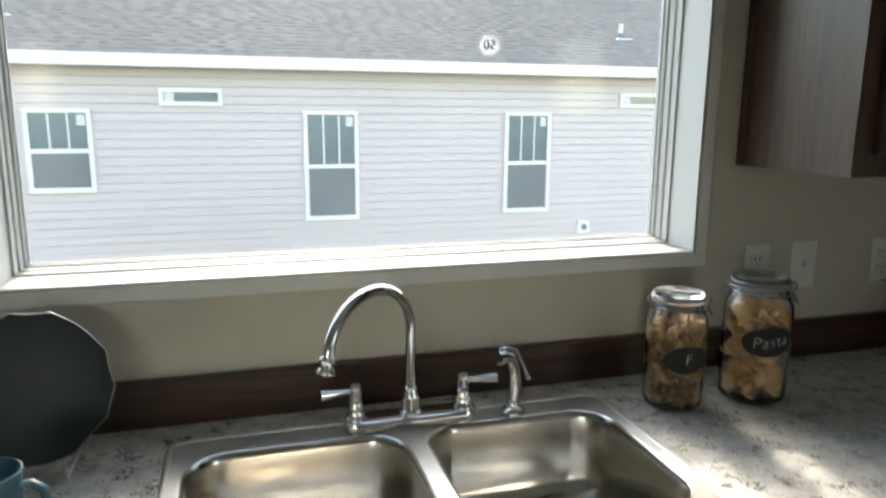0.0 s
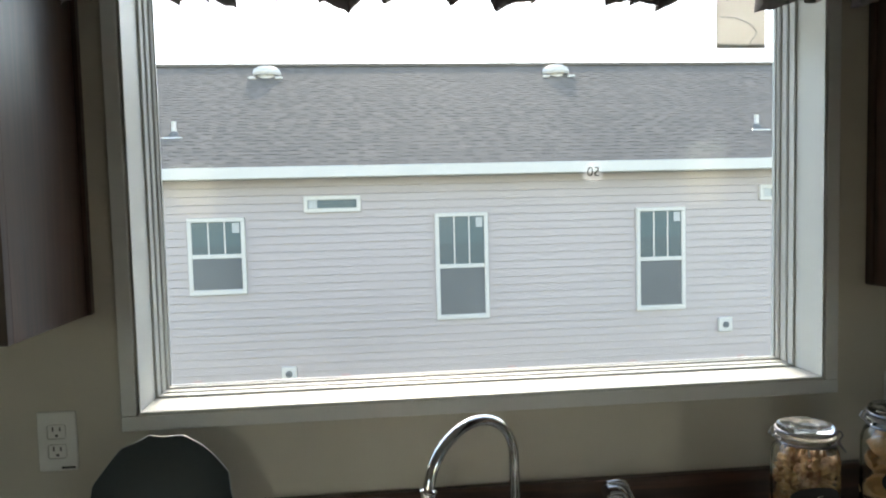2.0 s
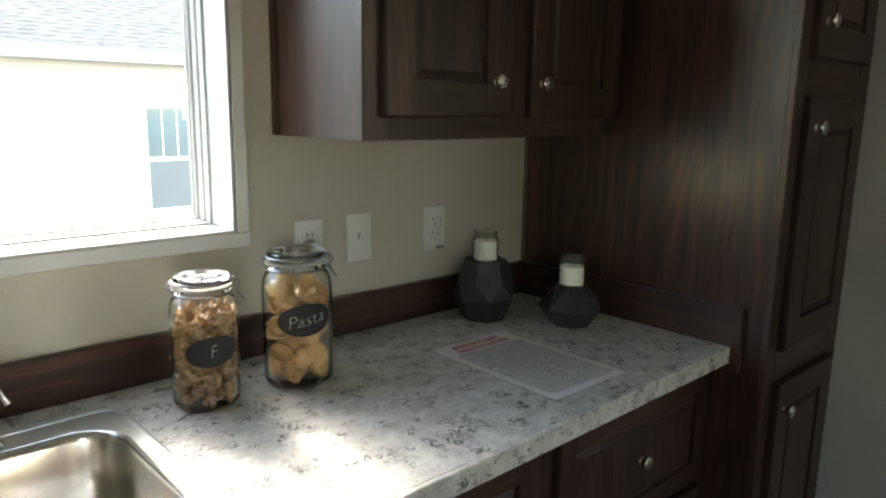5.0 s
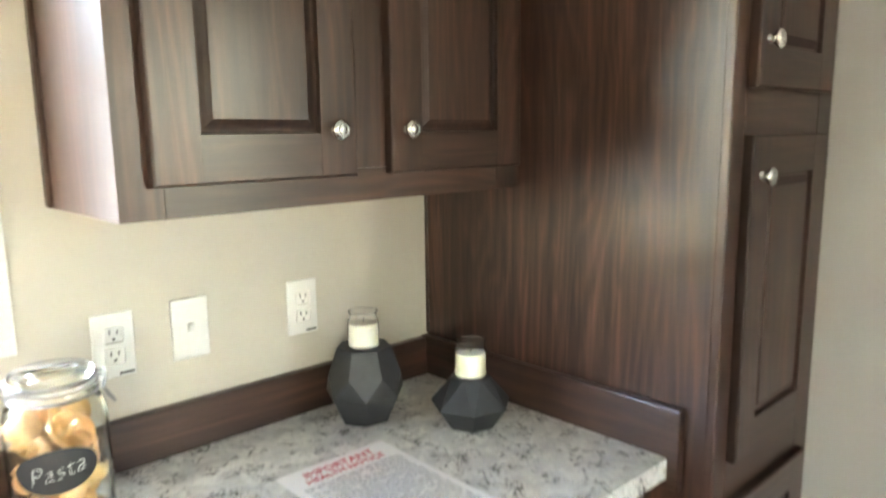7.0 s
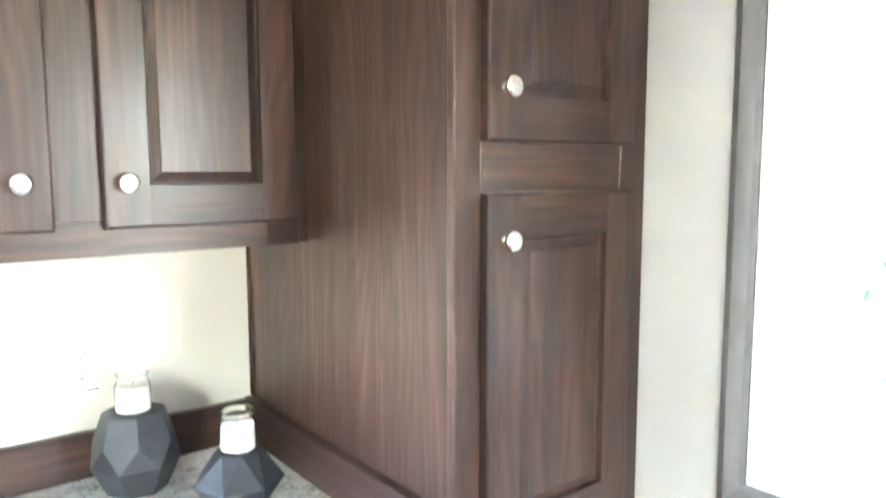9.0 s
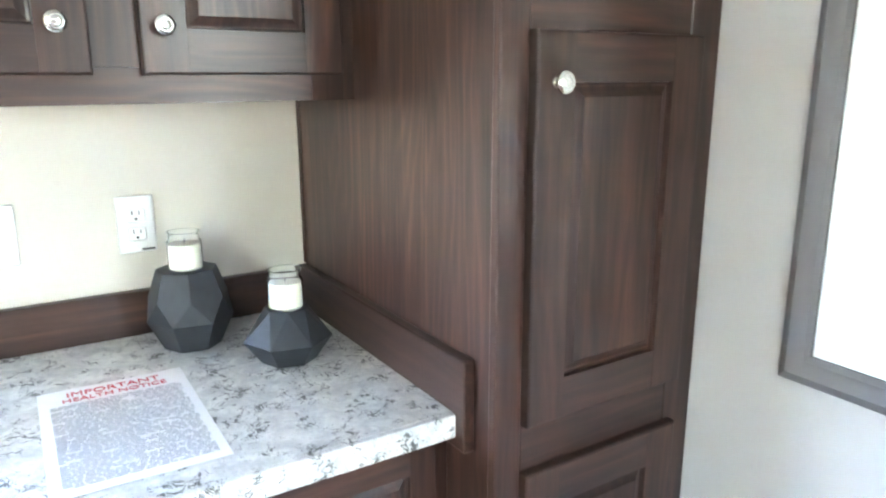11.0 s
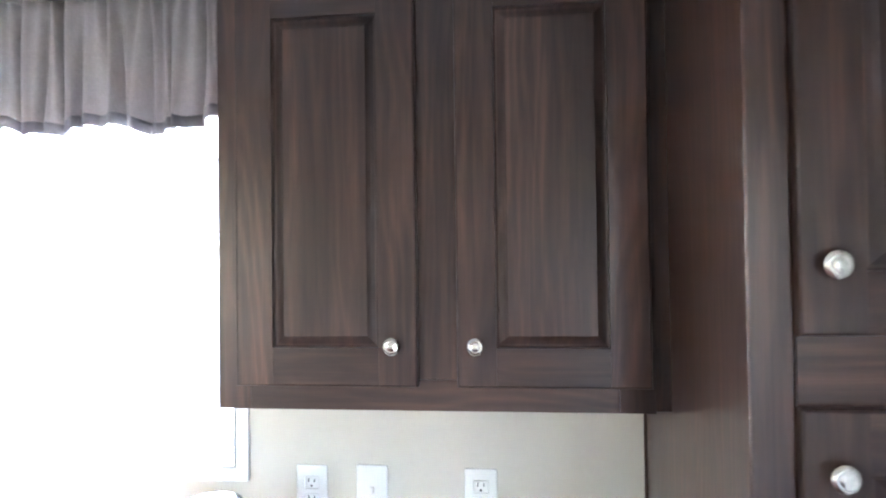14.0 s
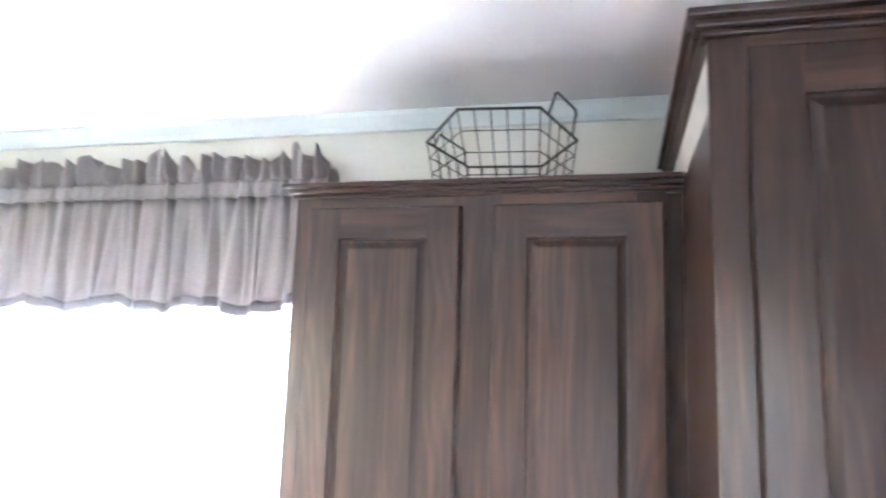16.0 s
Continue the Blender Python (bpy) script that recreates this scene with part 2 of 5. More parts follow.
def cloth_material(name, c):
    m = mat(name, 0.85)
    k = Nodes(m)
    w1 = k.n("TexWave", Scale=420.0, Distortion=0.6)
    w1.bands_direction = 'X'
    w2 = k.n("TexWave", Scale=420.0, Distortion=0.6)
    w2.bands_direction = 'Z'
    v = k.coords()
    k.link(v, w1.inputs["Vector"])
    k.link(v, w2.inputs["Vector"])
    weave = k.math('MULTIPLY', w1.outputs["Fac"], w2.outputs["Fac"])
    col = k.ramp(k.noise(v, 140.0), [(0.3, tuple(x * 0.93 for x in c)), (0.7, tuple(x * 1.07 for x in c))])
    k.color(col)
    k.bump(weave, 0.25, 0.001)
    b = k.b
    tr = k.n("BsdfTranslucent")
    k.link(col, tr.inputs["Color"])
    mx = k.n("MixShader")
    mx.inputs[0].default_value = 0.34
    k.link(b.outputs[0], mx.inputs[1])
    k.link(tr.outputs[0], mx.inputs[2])
    out = [n for n in k.t.nodes if n.type == 'OUTPUT_MATERIAL'][0]
    k.link(mx.outputs[0], out.inputs["Surface"])
    return m


CLOTH = cloth_material("taupe_brown_cloth", (0.33, 0.295, 0.28))
HEM = cloth_material("taupe_brown_hem_cloth", (0.25, 0.232, 0.236))


def siding_material():
    m = mat("grey_vinyl_siding", 0.45)
    k = Nodes(m)
    v = k.coords((0.35, 1, 6), 9.0)
    oi = k.n("ObjectInfo")
    base = k.ramp(oi.outputs["Random"], [(0.0, (0.515, 0.445, 0.432)), (1.0, (0.53, 0.458, 0.445))])
    k.color(k.mix(0.4, base, k.ramp(k.noise(v, 3.0, 5.0), [(0.3, (0.86, 0.86, 0.87)), (0.7, (1.08, 1.07, 1.06))]), 'MULTIPLY'))
    k.bump(k.noise(k.coords((2, 1, 30)), 12.0), 0.1, 0.002)
    return m


SIDING = siding_material()


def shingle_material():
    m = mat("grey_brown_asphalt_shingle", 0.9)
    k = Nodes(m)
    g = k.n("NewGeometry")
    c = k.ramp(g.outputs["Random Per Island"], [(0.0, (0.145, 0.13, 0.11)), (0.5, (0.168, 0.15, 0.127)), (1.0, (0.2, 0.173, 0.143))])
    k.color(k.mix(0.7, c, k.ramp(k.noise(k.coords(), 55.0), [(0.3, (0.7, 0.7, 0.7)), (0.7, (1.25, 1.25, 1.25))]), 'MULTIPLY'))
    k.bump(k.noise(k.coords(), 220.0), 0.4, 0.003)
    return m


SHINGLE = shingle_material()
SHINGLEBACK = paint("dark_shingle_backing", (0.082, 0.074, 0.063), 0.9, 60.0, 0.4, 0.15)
HOUSEWHITE = paint("white_exterior_trim", (0.73, 0.695, 0.655), 0.5, 80.0, 0.05, 0.03)
DARKPANE = mat("dark_house_glass", 0.06, 0, (0.125, 0.175, 0.185))
SCREEN = paint("grey_insect_screen", (0.145, 0.155, 0.16), 0.7, 300.0, 0.2, 0.1)
BLIND = paint("pale_blind", (0.55, 0.56, 0.56), 0.6, 50.0, 0.0, 0.03)
BLINDDARK = paint("dark_blind_slat", (0.09, 0.11, 0.112), 0.6, 50.0, 0.0, 0.05)
BLOCK = paint("tan_concrete_block", (0.48, 0.43, 0.35), 0.9, 60.0, 0.4, 0.1)
GALV = mat("galvanised_metal", 0.4, 0.7, (0.62, 0.63, 0.65))
PINK = mat("faded_pink_tag", 0.7, 0, (0.62, 0.44, 0.41))


def grass_material():
    m = mat("dry_green_grass", 0.9)
    k = Nodes(m)
    v = k.coords()
    k.color(k.mix(0.5, k.ramp(k.noise(v, 0.6, 5.0), [(0.3, (0.20, 0.235, 0.15)), (0.7, (0.34, 0.36, 0.24))]),
                  k.ramp(k.noise(v, 30.0, 4.0), [(0.3, (0.6, 0.6, 0.6)), (0.7, (1.4, 1.4, 1.3))]), 'MULTIPLY'))
    k.bump(k.noise(v, 60.0), 0.6, 0.03)
    return m


GRASS = grass_material()
FRAMEWOOD = paint("grey_brown_frame_finish", (0.135, 0.13, 0.13), 0.5, 120.0, 0.1, 0.12)
LEAF = paint("printed_green", (0.24, 0.42, 0.30), 0.7, 40.0, 0.0, 0.4)


# ---- building tools ----
def link_mesh(name, bm, material, parent=None, smooth=None):
    me = bpy.data.meshes.new(name)
    bmesh.ops.recalc_face_normals(bm, faces=bm.faces[:])
    if smooth is not None:
        for f in bm.faces:
            f.smooth = True
        for e in bm.edges:
            if len(e.link_faces) == 2 and e.calc_face_angle(0) > radians(smooth):
                e.smooth = False
    bm.to_mesh(me)
    bm.free()
    me.materials.append(material)
    ob = new(name, me)
    if parent is not None:
        ob.parent = parent
    return ob


def part(name, bm, material, parent, label="", smooth=None):
    ob = link_mesh(name, bm, material, parent, smooth)
    if label:
        ob["label"] = label
    return ob


def thing(name, m, label, category, group="", kind=""):
    ob = new(name)
    ob.empty_display_size = 0.05
    ob.matrix_basis = m
    return tagged(ob, label, category, group, kind)


def box(x0, x1, y0, y1, z0, z1, bevel=0.0, bm=None, seg=1):
    own = bmesh.new()
    bmesh.ops.create_cube(own, size=1.0, matrix=Matrix.LocRotScale(((x0 + x1) / 2, (y0 + y1) / 2, (z0 + z1) / 2), None, (x1 - x0, y1 - y0, z1 - z0)))
    if bevel:
        bmesh.ops.bevel(own, geom=own.edges[:], offset=bevel, segments=seg, affect='EDGES', profile=0.5)
    return join(bm, own)


def join(bm, own):
    if bm is None:
        return own
    me = bpy.data.meshes.new("scrap")
    own.to_mesh(me)
    own.free()
    bm.from_mesh(me)
    bpy.data.meshes.remove(me)
    return bm


def lathe(profile, segs=32, bm=None, centre=(0, 0)):
    """Turns (radius, z) pairs about the upright axis."""
    own = bmesh.new()
    rings = []
    for r, z in profile:
        if r < 1e-5:
            rings.append([own.verts.new((centre[0], centre[1], z))])
        else:
            rings.append([own.verts.new((centre[0] + r * math.cos(2 * math.pi * i / segs), centre[1] + r * math.sin(2 * math.pi * i / segs), z)) for i in range(segs)])
    for a, b in zip(rings, rings[1:]):
        for i in range(segs):
            j = (i + 1) % segs
            if len(a) == 1 and len(b) == 1:
                continue
            if len(a) == 1:
                own.faces.new((a[0], b[j], b[i]))
            elif len(b) == 1:
                own.faces.new((a[i], a[j], b[0]))
            else:
                own.faces.new((a[i], a[j], b[j], b[i]))
    return join(bm, own)


def tube(points, radius, segs=12, bm=None, closed=False):
    """A round bar along points; radius may be a list."""
    own = bmesh.new()
    pts = [Vector(p) for p in points]
    n = len(pts)
    radii = radius if isinstance(radius, (list, tuple)) else [radius] * n
    rings, up = [], None
    for i, p in enumerate(pts):
        a = pts[i - 1] if (i > 0 or closed) else p
        b = pts[(i + 1) % n] if (i < n - 1 or closed) else p
        d = (b - a).normalized()
        if up is None:
            up = d.orthogonal().normalized()
        up = (up - d * up.dot(d)).normalized()
        side = d.cross(up)
        rings.append([own.verts.new(p + (up * math.cos(2 * math.pi * k / segs) + side * math.sin(2 * math.pi * k / segs)) * radii[i]) for k in range(segs)])
    pairs = list(zip(rings, rings[1:])) + ([(rings[-1], rings[0])] if closed else [])
    for a, b in pairs:
        for k in range(segs):
            j = (k + 1) % segs
            own.faces.new((a[k], a[j], b[j], b[k]))
    if not closed:
        own.faces.new(rings[0][::-1])
        own.faces.new(rings[-1])
    return join(bm, own)


def rounded(x0, x1, y0, y1, r, n=6):
    """Corner points of a rounded rectangle."""
    out = []
    for cx, cy, a0 in ((x1 - r, y1 - r, 0), (x0 + r, y1 - r, 90), (x0 + r, y0 + r, 180), (x1 - r, y0 + r, 270)):
        for i in range(n + 1):
            a = radians(a0 + 90 * i / n)
            out.append((cx + r * math.cos(a), cy + r * math.sin(a)))
    return out


def plate_holes(outer, holes, z0, z1):
    """A flat slab with holes through it."""
    bm = bmesh.new()
    loops = []
    edges = []
    for loop in (outer, *holes):
        vs = [bm.verts.new((x, y, z1)) for x, y in loop]
        loops.append(vs)
        edges += [bm.edges.new((vs[i - 1], vs[i])) for i in range(len(vs))]
    bmesh.ops.triangle_fill(bm, edges=edges, use_beauty=True, use_dissolve=False)
    if z0 is not None:
        top = bm.faces[:]
        low = {}
        for vs in loops:
            for v in vs:
                low[v] = bm.verts.new((v.co.x, v.co.y, z0))
        for f in top:
            bm.faces.new([low[v] for v in reversed(f.verts)])
        for vs in loops:
            for i in range(len(vs)):
                bm.faces.new((vs[i - 1], vs[i], low[vs[i]], low[vs[i - 1]]))
    return bm


def text_mesh(words, size, material, name, parent, m, mirror=False, wrap=0.0, thick=0.0004, thin=0.0, lean=0.0):
    cu = bpy.data.curves.new("words", 'FONT')
    cu.body, cu.size, cu.align_x, cu.align_y, cu.extrude = words, size, 'CENTER', 'CENTER', thick
    cu.resolution_u = 3
    cu.offset = -size * thin
    cu.shear = lean
    tmp = bpy.data.objects.new("words", cu)
    me = bpy.data.meshes.new_from_object(tmp)
    bpy.data.objects.remove(tmp)
    bpy.data.curves.remove(cu)
    for v in me.vertices:
        x, y, z = v.co
        if mirror:
            x = -x
        if wrap:
            a = x / wrap
            v.co = ((wrap + z) * math.sin(a), -(wrap + z) * math.cos(a), y)
        else:
            v.co = (x, y, z)
    me.name = name
    me.materials.clear()
    me.materials.append(material)
    ob = new(name, me)
    ob.parent = parent
    ob.matrix_basis = m
    return ob


# ---- the room ----
CEILING_Z = 2.50
P = 1.628          # face of the tall cabinet's side
WX0, WX1, WZ0, WZ1 = -0.692, 0.713, 1.190, 2.13


def wall_with_opening(name, axis, at, thick, a0, a1, b0, b1, o=None, surface=WALL, label="beige vinyl-covered kitchen wall panel"):
    """A wall across x or y with one opening o = (a0, a1, z0, z1)."""
    bm = bmesh.new()
    if o:
        spans = [(a0, o[0], b0, b1), (o[1], a1, b0, b1), (o[0], o[1], b0, o[2]), (o[0], o[1], o[3], b1)]
    else:
        spans = [(a0, a1, b0, b1)]
    for s in spans:
        if axis == 'y':
            box(s[0], s[1], at, at + thick, s[2], s[3], 0, bm)
        else:
            box(at, at + thick, s[0], s[1], s[2], s[3], 0, bm)
    bmesh.ops.remove_doubles(bm, verts=bm.verts[:], dist=0.0005)
    ob = link_mesh(name, bm, surface)
    return tagged(ob, label, "wall", kind="structure")


wall_with_opening("wall_north", 'y', 0.0, 0.17, -3.5, EAST + 0.15, 0, CEILING_Z, (WX0, WX1, WZ0, WZ1))
wall_with_opening("wall_east", 'x', EAST, 0.15, -4.8, 0.0, 0, CEILING_Z, (-3.6, -2.6, 0.5, 2.0), WALL_SKYLIT, "vinyl-covered wall beside the cabinets, greyed for the sky light on it")
# its opening is unseen, added to soften the daylight on the sink wall
wall_with_opening("wall_south", 'y', -4.95, 0.15, -3.5, EAST + 0.15, 0, CEILING_Z, (-2.8, -1.6, 0.8, 2.0))
wall_with_opening("wall_west", 'x', -3.65, 0.15, -4.95, 0.16, 0, CEILING_Z)
tagged(link_mesh("ceiling", box(-3.65, EAST + 0.15, -4.95, 0.16, CEILING_Z, CEILING_Z + 0.12), CEIL), "white textured flat ceiling", "ceiling", kind="structure")
floor = tagged(link_mesh("floor", box(-3.65, EAST + 0.15, -4.95, 0.16, -0.15, -0.006), FLOOR), "brown wood plank floor", "floor", kind="structure")


def trim_strip(name, pts, x0, x1, material, label):
    """A moulding: the (y, z) outline pts drawn out along x."""
    bm = bmesh.new()
    a = [bm.verts.new((x0, y, z)) for y, z in pts]
    b = [bm.verts.new((x1, y, z)) for y, z in pts]
    for i in range(len(pts)):
        bm.faces.new((a[i - 1], a[i], b[i], b[i - 1]))
    bm.faces.new(a[::-1])
    bm.faces.new(b)
    return tagged(link_mesh(name, bm, material), label, "trim", kind="structure")


trim_strip("trim", [(-0.002, 2.445), (-0.012, 2.447), (-0.016, 2.46), (-0.016, 2.488), (-0.02, 2.499), (-0.002, 2.499)], -3.49, EAST - 0.001, WHITE, "white flat crown strip below the ceiling")


# ---- kitchen window ----
def make_window():
    w = thing("window_1", pose(0, 0, 0), "white vinyl picture window above the sink", "window", kind="structure")
    # flat casing round the opening on the room side
    cw, e = 0.032, 0.003
    for nm, b in (("casing", (WX0 - cw, WX1 + cw, -0.012, -0.002, WZ0 - cw, WZ0 - e)), ("casing", (WX0 - cw, WX1 + cw, -0.012, -0.002, WZ1 + e, WZ1 + cw)),
                  ("casing", (WX0 - cw, WX0 - e, -0.011, -0.002, WZ0 - e, WZ1 + e)), ("casing", (WX1 + e, WX1 + cw, -0.011, -0.002, WZ0 - e, WZ1 + e))):
        part(nm, box(*b, 0.0015), CASING, w)
    # reveal boards
    t = 0.004
    part("window_sill", box(WX0 + 0.0005, WX1 - 0.0005, -0.0115, 0.168, WZ0 - 0.004, WZ0 + t, 0.002), WHITE, w)
    part("reveal", box(WX0 + 0.0005, WX0 + t, -0.010, 0.168, WZ0 + t, WZ1, 0.001), WHITE, w)
    part("reveal", box(WX1 - t, WX1 - 0.0005, -0.010, 0.168, WZ0 + t, WZ1, 0.001), WHITE, w)
    part("reveal", box(WX0 + t, WX1 - t, -0.010, 0.168, WZ1 - t, WZ1 - 0.0005, 0.001), WHITE, w)
    # stepped vinyl frame
    for y0, y1, inset, width in ((0.088, 0.166, 0.0045, 0.005), (0.112, 0.162, 0.0095, 0.004), (0.134, 0.160, 0.0135, 0.005)):
        x0, x1, z0, z1 = WX0 + inset, WX1 - inset, WZ0 + inset * 0.75, WZ1 - inset
        bm = box(x0, x1, y0, y1, z0, z0 + width, 0.001)
        box(x0, x1, y0, y1, z1 - width, z1, 0.001, bm)
        box(x0, x0 + width, y0, y1, z0 + width, z1 - width, 0.001, bm)
        box(x1 - width, x1, y0, y1, z0 + width, z1 - width, 0.001, bm)
        part("window_frame", bm, WHITE, w)
    for y0, y1, ins, width in ((0.1305, 0.1335, 0.0128, 0.0045), (0.1085, 0.1115, 0.0088, 0.0035), (0.1425, 0.1455, 0.0172, 0.004)):
        x0, x1, z0, z1 = WX0 + ins, WX1 - ins, WZ0 + ins * 0.75, WZ1 - ins
        bm = box(x0, x1, y0, y1, z0, z0 + width)
        box(x0, x1, y0, y1, z1 - width, z1, 0, bm)
        box(x0, x0 + width, y0, y1, z0 + width, z1 - width, 0, bm)
        box(x1 - width, x1, y0, y1, z0 + width, z1 - width, 0, bm)
        part("gasket", bm, GREYSEAL, w, "thin grey glazing seal")
    g = 0.016
    pane = part("pane", box(WX0 + g, WX1 - g, 0.146, 0.150, WZ0 + g, WZ1 - g), HAZYPANE, w)
    pane.visible_shadow = False
    # round number sticker facing outdoors, and a corner label
    bm = lathe([(0, -0.0004), (0.023, -0.0004), (0.023, 0.0004), (0, 0.0004)], 32)
    bmesh.ops.transform(bm, matrix=pose(0.263, 0.1445, 1.643, 90), verts=bm.verts[:])
    disc = tagged(link_mesh("number_sticker", bm, STICKER_WHITE), "round translucent white sticker numbered 50 on the glass", "sticker")
    text_mesh("50", 0.030, DARKSLOT, "writing", disc, pose(0.263, 0.1425, 1.643, 90), mirror=True)
    lab = tagged(link_mesh("window_label", box(0.552, 0.668, 0.1440, 0.1448, 1.915, 2.07), STICKER), "beige paper label stuck on the window glass", "label")
    part("line", tube([(0.56, 0.1432, 1.985), (0.60, 0.1432, 1.983), (0.635, 0.1432, 1.968), (0.648, 0.1432, 1.95), (0.63, 0.1432, 1.925)], 0.0012, 6), WHITE, lab)
    part("label_border", box(0.552, 0.668, 0.1436, 0.1439, 1.915, 1.924), WHITE, lab)
    return w


GREYSEAL = paint("grey_glazing_seal", (0.46, 0.47, 0.46), 0.6, 80.0, 0.05, 0.1)


def thin_film():
    """Frosted clear vinyl: mostly see-through, scattering some of the daylight behind it."""
    m = paint("frosted_clear_vinyl", (0.8, 0.8, 0.8), 0.5, 100.0, 0.0, 0.02)
    k = Nodes(m)
    clear = k.n("BsdfTransparent")
    tr = k.n("BsdfTranslucent")
    tr.inputs["Color"].default_value = (0.85, 0.86, 0.86, 1)
    mx = k.n("MixShader")
    mx.inputs[0].default_value = 0.06
    k.link(clear.outputs[0], mx.inputs[1])
    k.link(tr.outputs[0], mx.inputs[2])
    k.link(mx.outputs[0], [n for n in k.t.nodes if n.type == 'OUTPUT_MATERIAL'][0].inputs["Surface"])
    return m


STICKER_WHITE = thin_film()
see_through(STICKER, 0.5)
make_window()


# ---- cabinets ----
def knob(parent, x, y, z):
    bm = lathe([(0, 0.0232), (0.0055, 0.0232), (0.0078, 0.0222), (0.0098, 0.0228), (0.0132, 0.0218), (0.0156, 0.0188), (0.0154, 0.0155), (0.0125, 0.0125), (0.0085, 0.0095), (0.0075, 0.005), (0.0095, 0.0015), (0.0098, 0.0)], 24)
    bmesh.ops.transform(bm, matrix=pose(x, y, z, 90), verts=bm.verts[:])
    return part("knob", bm, NICKEL, parent, "satin nickel round knob", 40)


def eased(x0, x1, y0, y1, z0, z1, pick):
    """A board of which only the picked edges are rounded."""
    bm = box(x0, x1, y0, y1, z0, z1)
    es = [e for e in bm.edges if pick((e.verts[0].co + e.verts[1].co) / 2)]
    bmesh.ops.bevel(bm, geom=es, offset=0.004, segments=2, affect='EDGES', profile=0.5)
    return bm


def edge_tone(ob):
    """Gives the faces that turn away from the front the darker, redder wood."""
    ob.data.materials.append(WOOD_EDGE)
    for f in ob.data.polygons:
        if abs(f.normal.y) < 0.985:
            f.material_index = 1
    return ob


def door(parent, x0, x1, z0, z1, yf, knob_at=None, rail=0.069, name="door"):
    """A raised-panel door, its back on the plane y = yf; stiles, rails, panel and knob are its pieces."""
    t = 0.018
    w = rail
    d = part(name, box(x0 + 0.004, x1 - 0.004, yf - 0.007, yf - 0.0005, z0 + 0.004, z1 - 0.004), WOOD_Z, parent)
    for a, b, outer in ((x0, x0 + w, x0), (x1 - w, x1, x1)):
        edge_tone(part("stile", eased(a, b, yf - t, yf - 0.001, z0, z1, lambda p: p.y < yf - t + 0.001 and (abs(p.x - outer) < 0.001 or abs(p.z - z0) < 0.001 or abs(p.z - z1) < 0.001)), WOOD_Z, d))
    for a, b, outer in ((z0, z0 + w, z0), (z1 - w, z1, z1)):
        edge_tone(part("rail", eased(x0 + w + 0.0002, x1 - w - 0.0002, yf - t + 0.0002, yf - 0.001, a, b, lambda p: p.y < yf - t + 0.001 and abs(p.z - outer) < 0.001), WOOD_X, d))
    bm = bmesh.new()
    rings = []
    for ins, y in ((0.0, yf - t + 0.002), (0.001, yf - t + 0.0085), (0.004, yf - t + 0.0095), (0.007, yf - t + 0.0090), (0.013, yf - t + 0.0070), (0.018, yf - t + 0.0042), (0.0195, yf - t + 0.0028), (0.0212, yf - t + 0.0025)):
        a, b, c, e = x0 + w + ins, x1 - w - ins, z0 + w + ins, z1 - w - ins
        rings.append([bm.verts.new(p) for p in ((a, y, c), (b, y, c), (b, y, e), (a, y, e))])
    for r, s in zip(rings, rings[1:]):
        for i in range(4):
            bm.faces.new((r[i], r[(i + 1) % 4], s[(i + 1) % 4], s[i]))
    bm.faces.new(rings[-1])
    edge_tone(part("panel", bm, WOOD_Z, d))
    if knob_at:
        knob(d, knob_at[0], yf - t, knob_at[1])
    return d


def crown(parent, x0, x1, y0, yb, z, left=True, right=False, size=1.0):
    """Stepped crown round the top of a cabinet: its front at y0, returns back to yb."""
    for k, (out, za, zb) in enumerate(((0.010, 0.0, 0.012), (0.020, 0.0115, 0.026), (0.032, 0.0255, 0.040))):
        out, za, zb = out * (size * 0.5 + 0.5), za * size, zb * size
        a, b = x0 - (out if left else 0), x1 + (out if right else 0)
        part("crown", box(a, b, y0 - out, y0 + 0.02, z + za, z + zb, 0.003, None, 2), WOOD_X, parent)
        if left:
            part("crown_return", box(x0 - out, x0 + 0.012, y0 + 0.0205, yb, z + za, z + zb, 0.003, None, 2), WOOD_Y, parent)


def cabinet_body(parent, x0, x1, yb, yf, z0, z1, frame_w=0.04, left_side=True):
    """Carcass sides, top, bottom, back and a face frame 18 mm thick; yf is the frame's front."""
    ff = 0.018
    part("side", box(x0, x0 + 0.014, yf + ff, yb, z0, z1), WOOD_Z, parent)
    part("side", box(x1 - 0.014, x1, yf + ff, yb, z0, z1), WOOD_Z, parent)
    part("bottom", box(x0 + 0.0145, x1 - 0.0145, yf + ff, yb, z0 + 0.004, z0 + 0.016), WOOD_X, parent)
    part("top", box(x0 + 0.0145, x1 - 0.0145, yf + ff, yb, z1 - 0.016, z1 - 0.004), WOOD_X, parent)
    part("back", box(x0 + 0.0145, x1 - 0.0145, yb - 0.006, yb, z0 + 0.0165, z1 - 0.0165), WOOD_Z, parent)
    part("face_stile", box(x0 - 0.0008, x0 + frame_w, yf, yf + ff - 0.0003, z0, z1, 0.0005), WOOD_Z, parent)
    part("face_stile", box(x1 - frame_w, x1, yf, yf + ff - 0.0003, z0, z1, 0.0005), WOOD_Z, parent)
    part("face_rail", box(x0 + frame_w + 0.0005, x1 - frame_w - 0.0005, yf + 0.0003, yf + ff - 0.0003, z0, z0 + 0.055, 0.0004), WOOD_X, parent)
    part("face_rail", box(x0 + frame_w + 0.0005, x1 - frame_w - 0.0005, yf + 0.0003, yf + ff - 0.0003, z1 - 0.03, z1, 0.0004), WOOD_X, parent)


CZ = 1.387        # underside of the wall cabinets
CT = 2.189        # top of their bodies


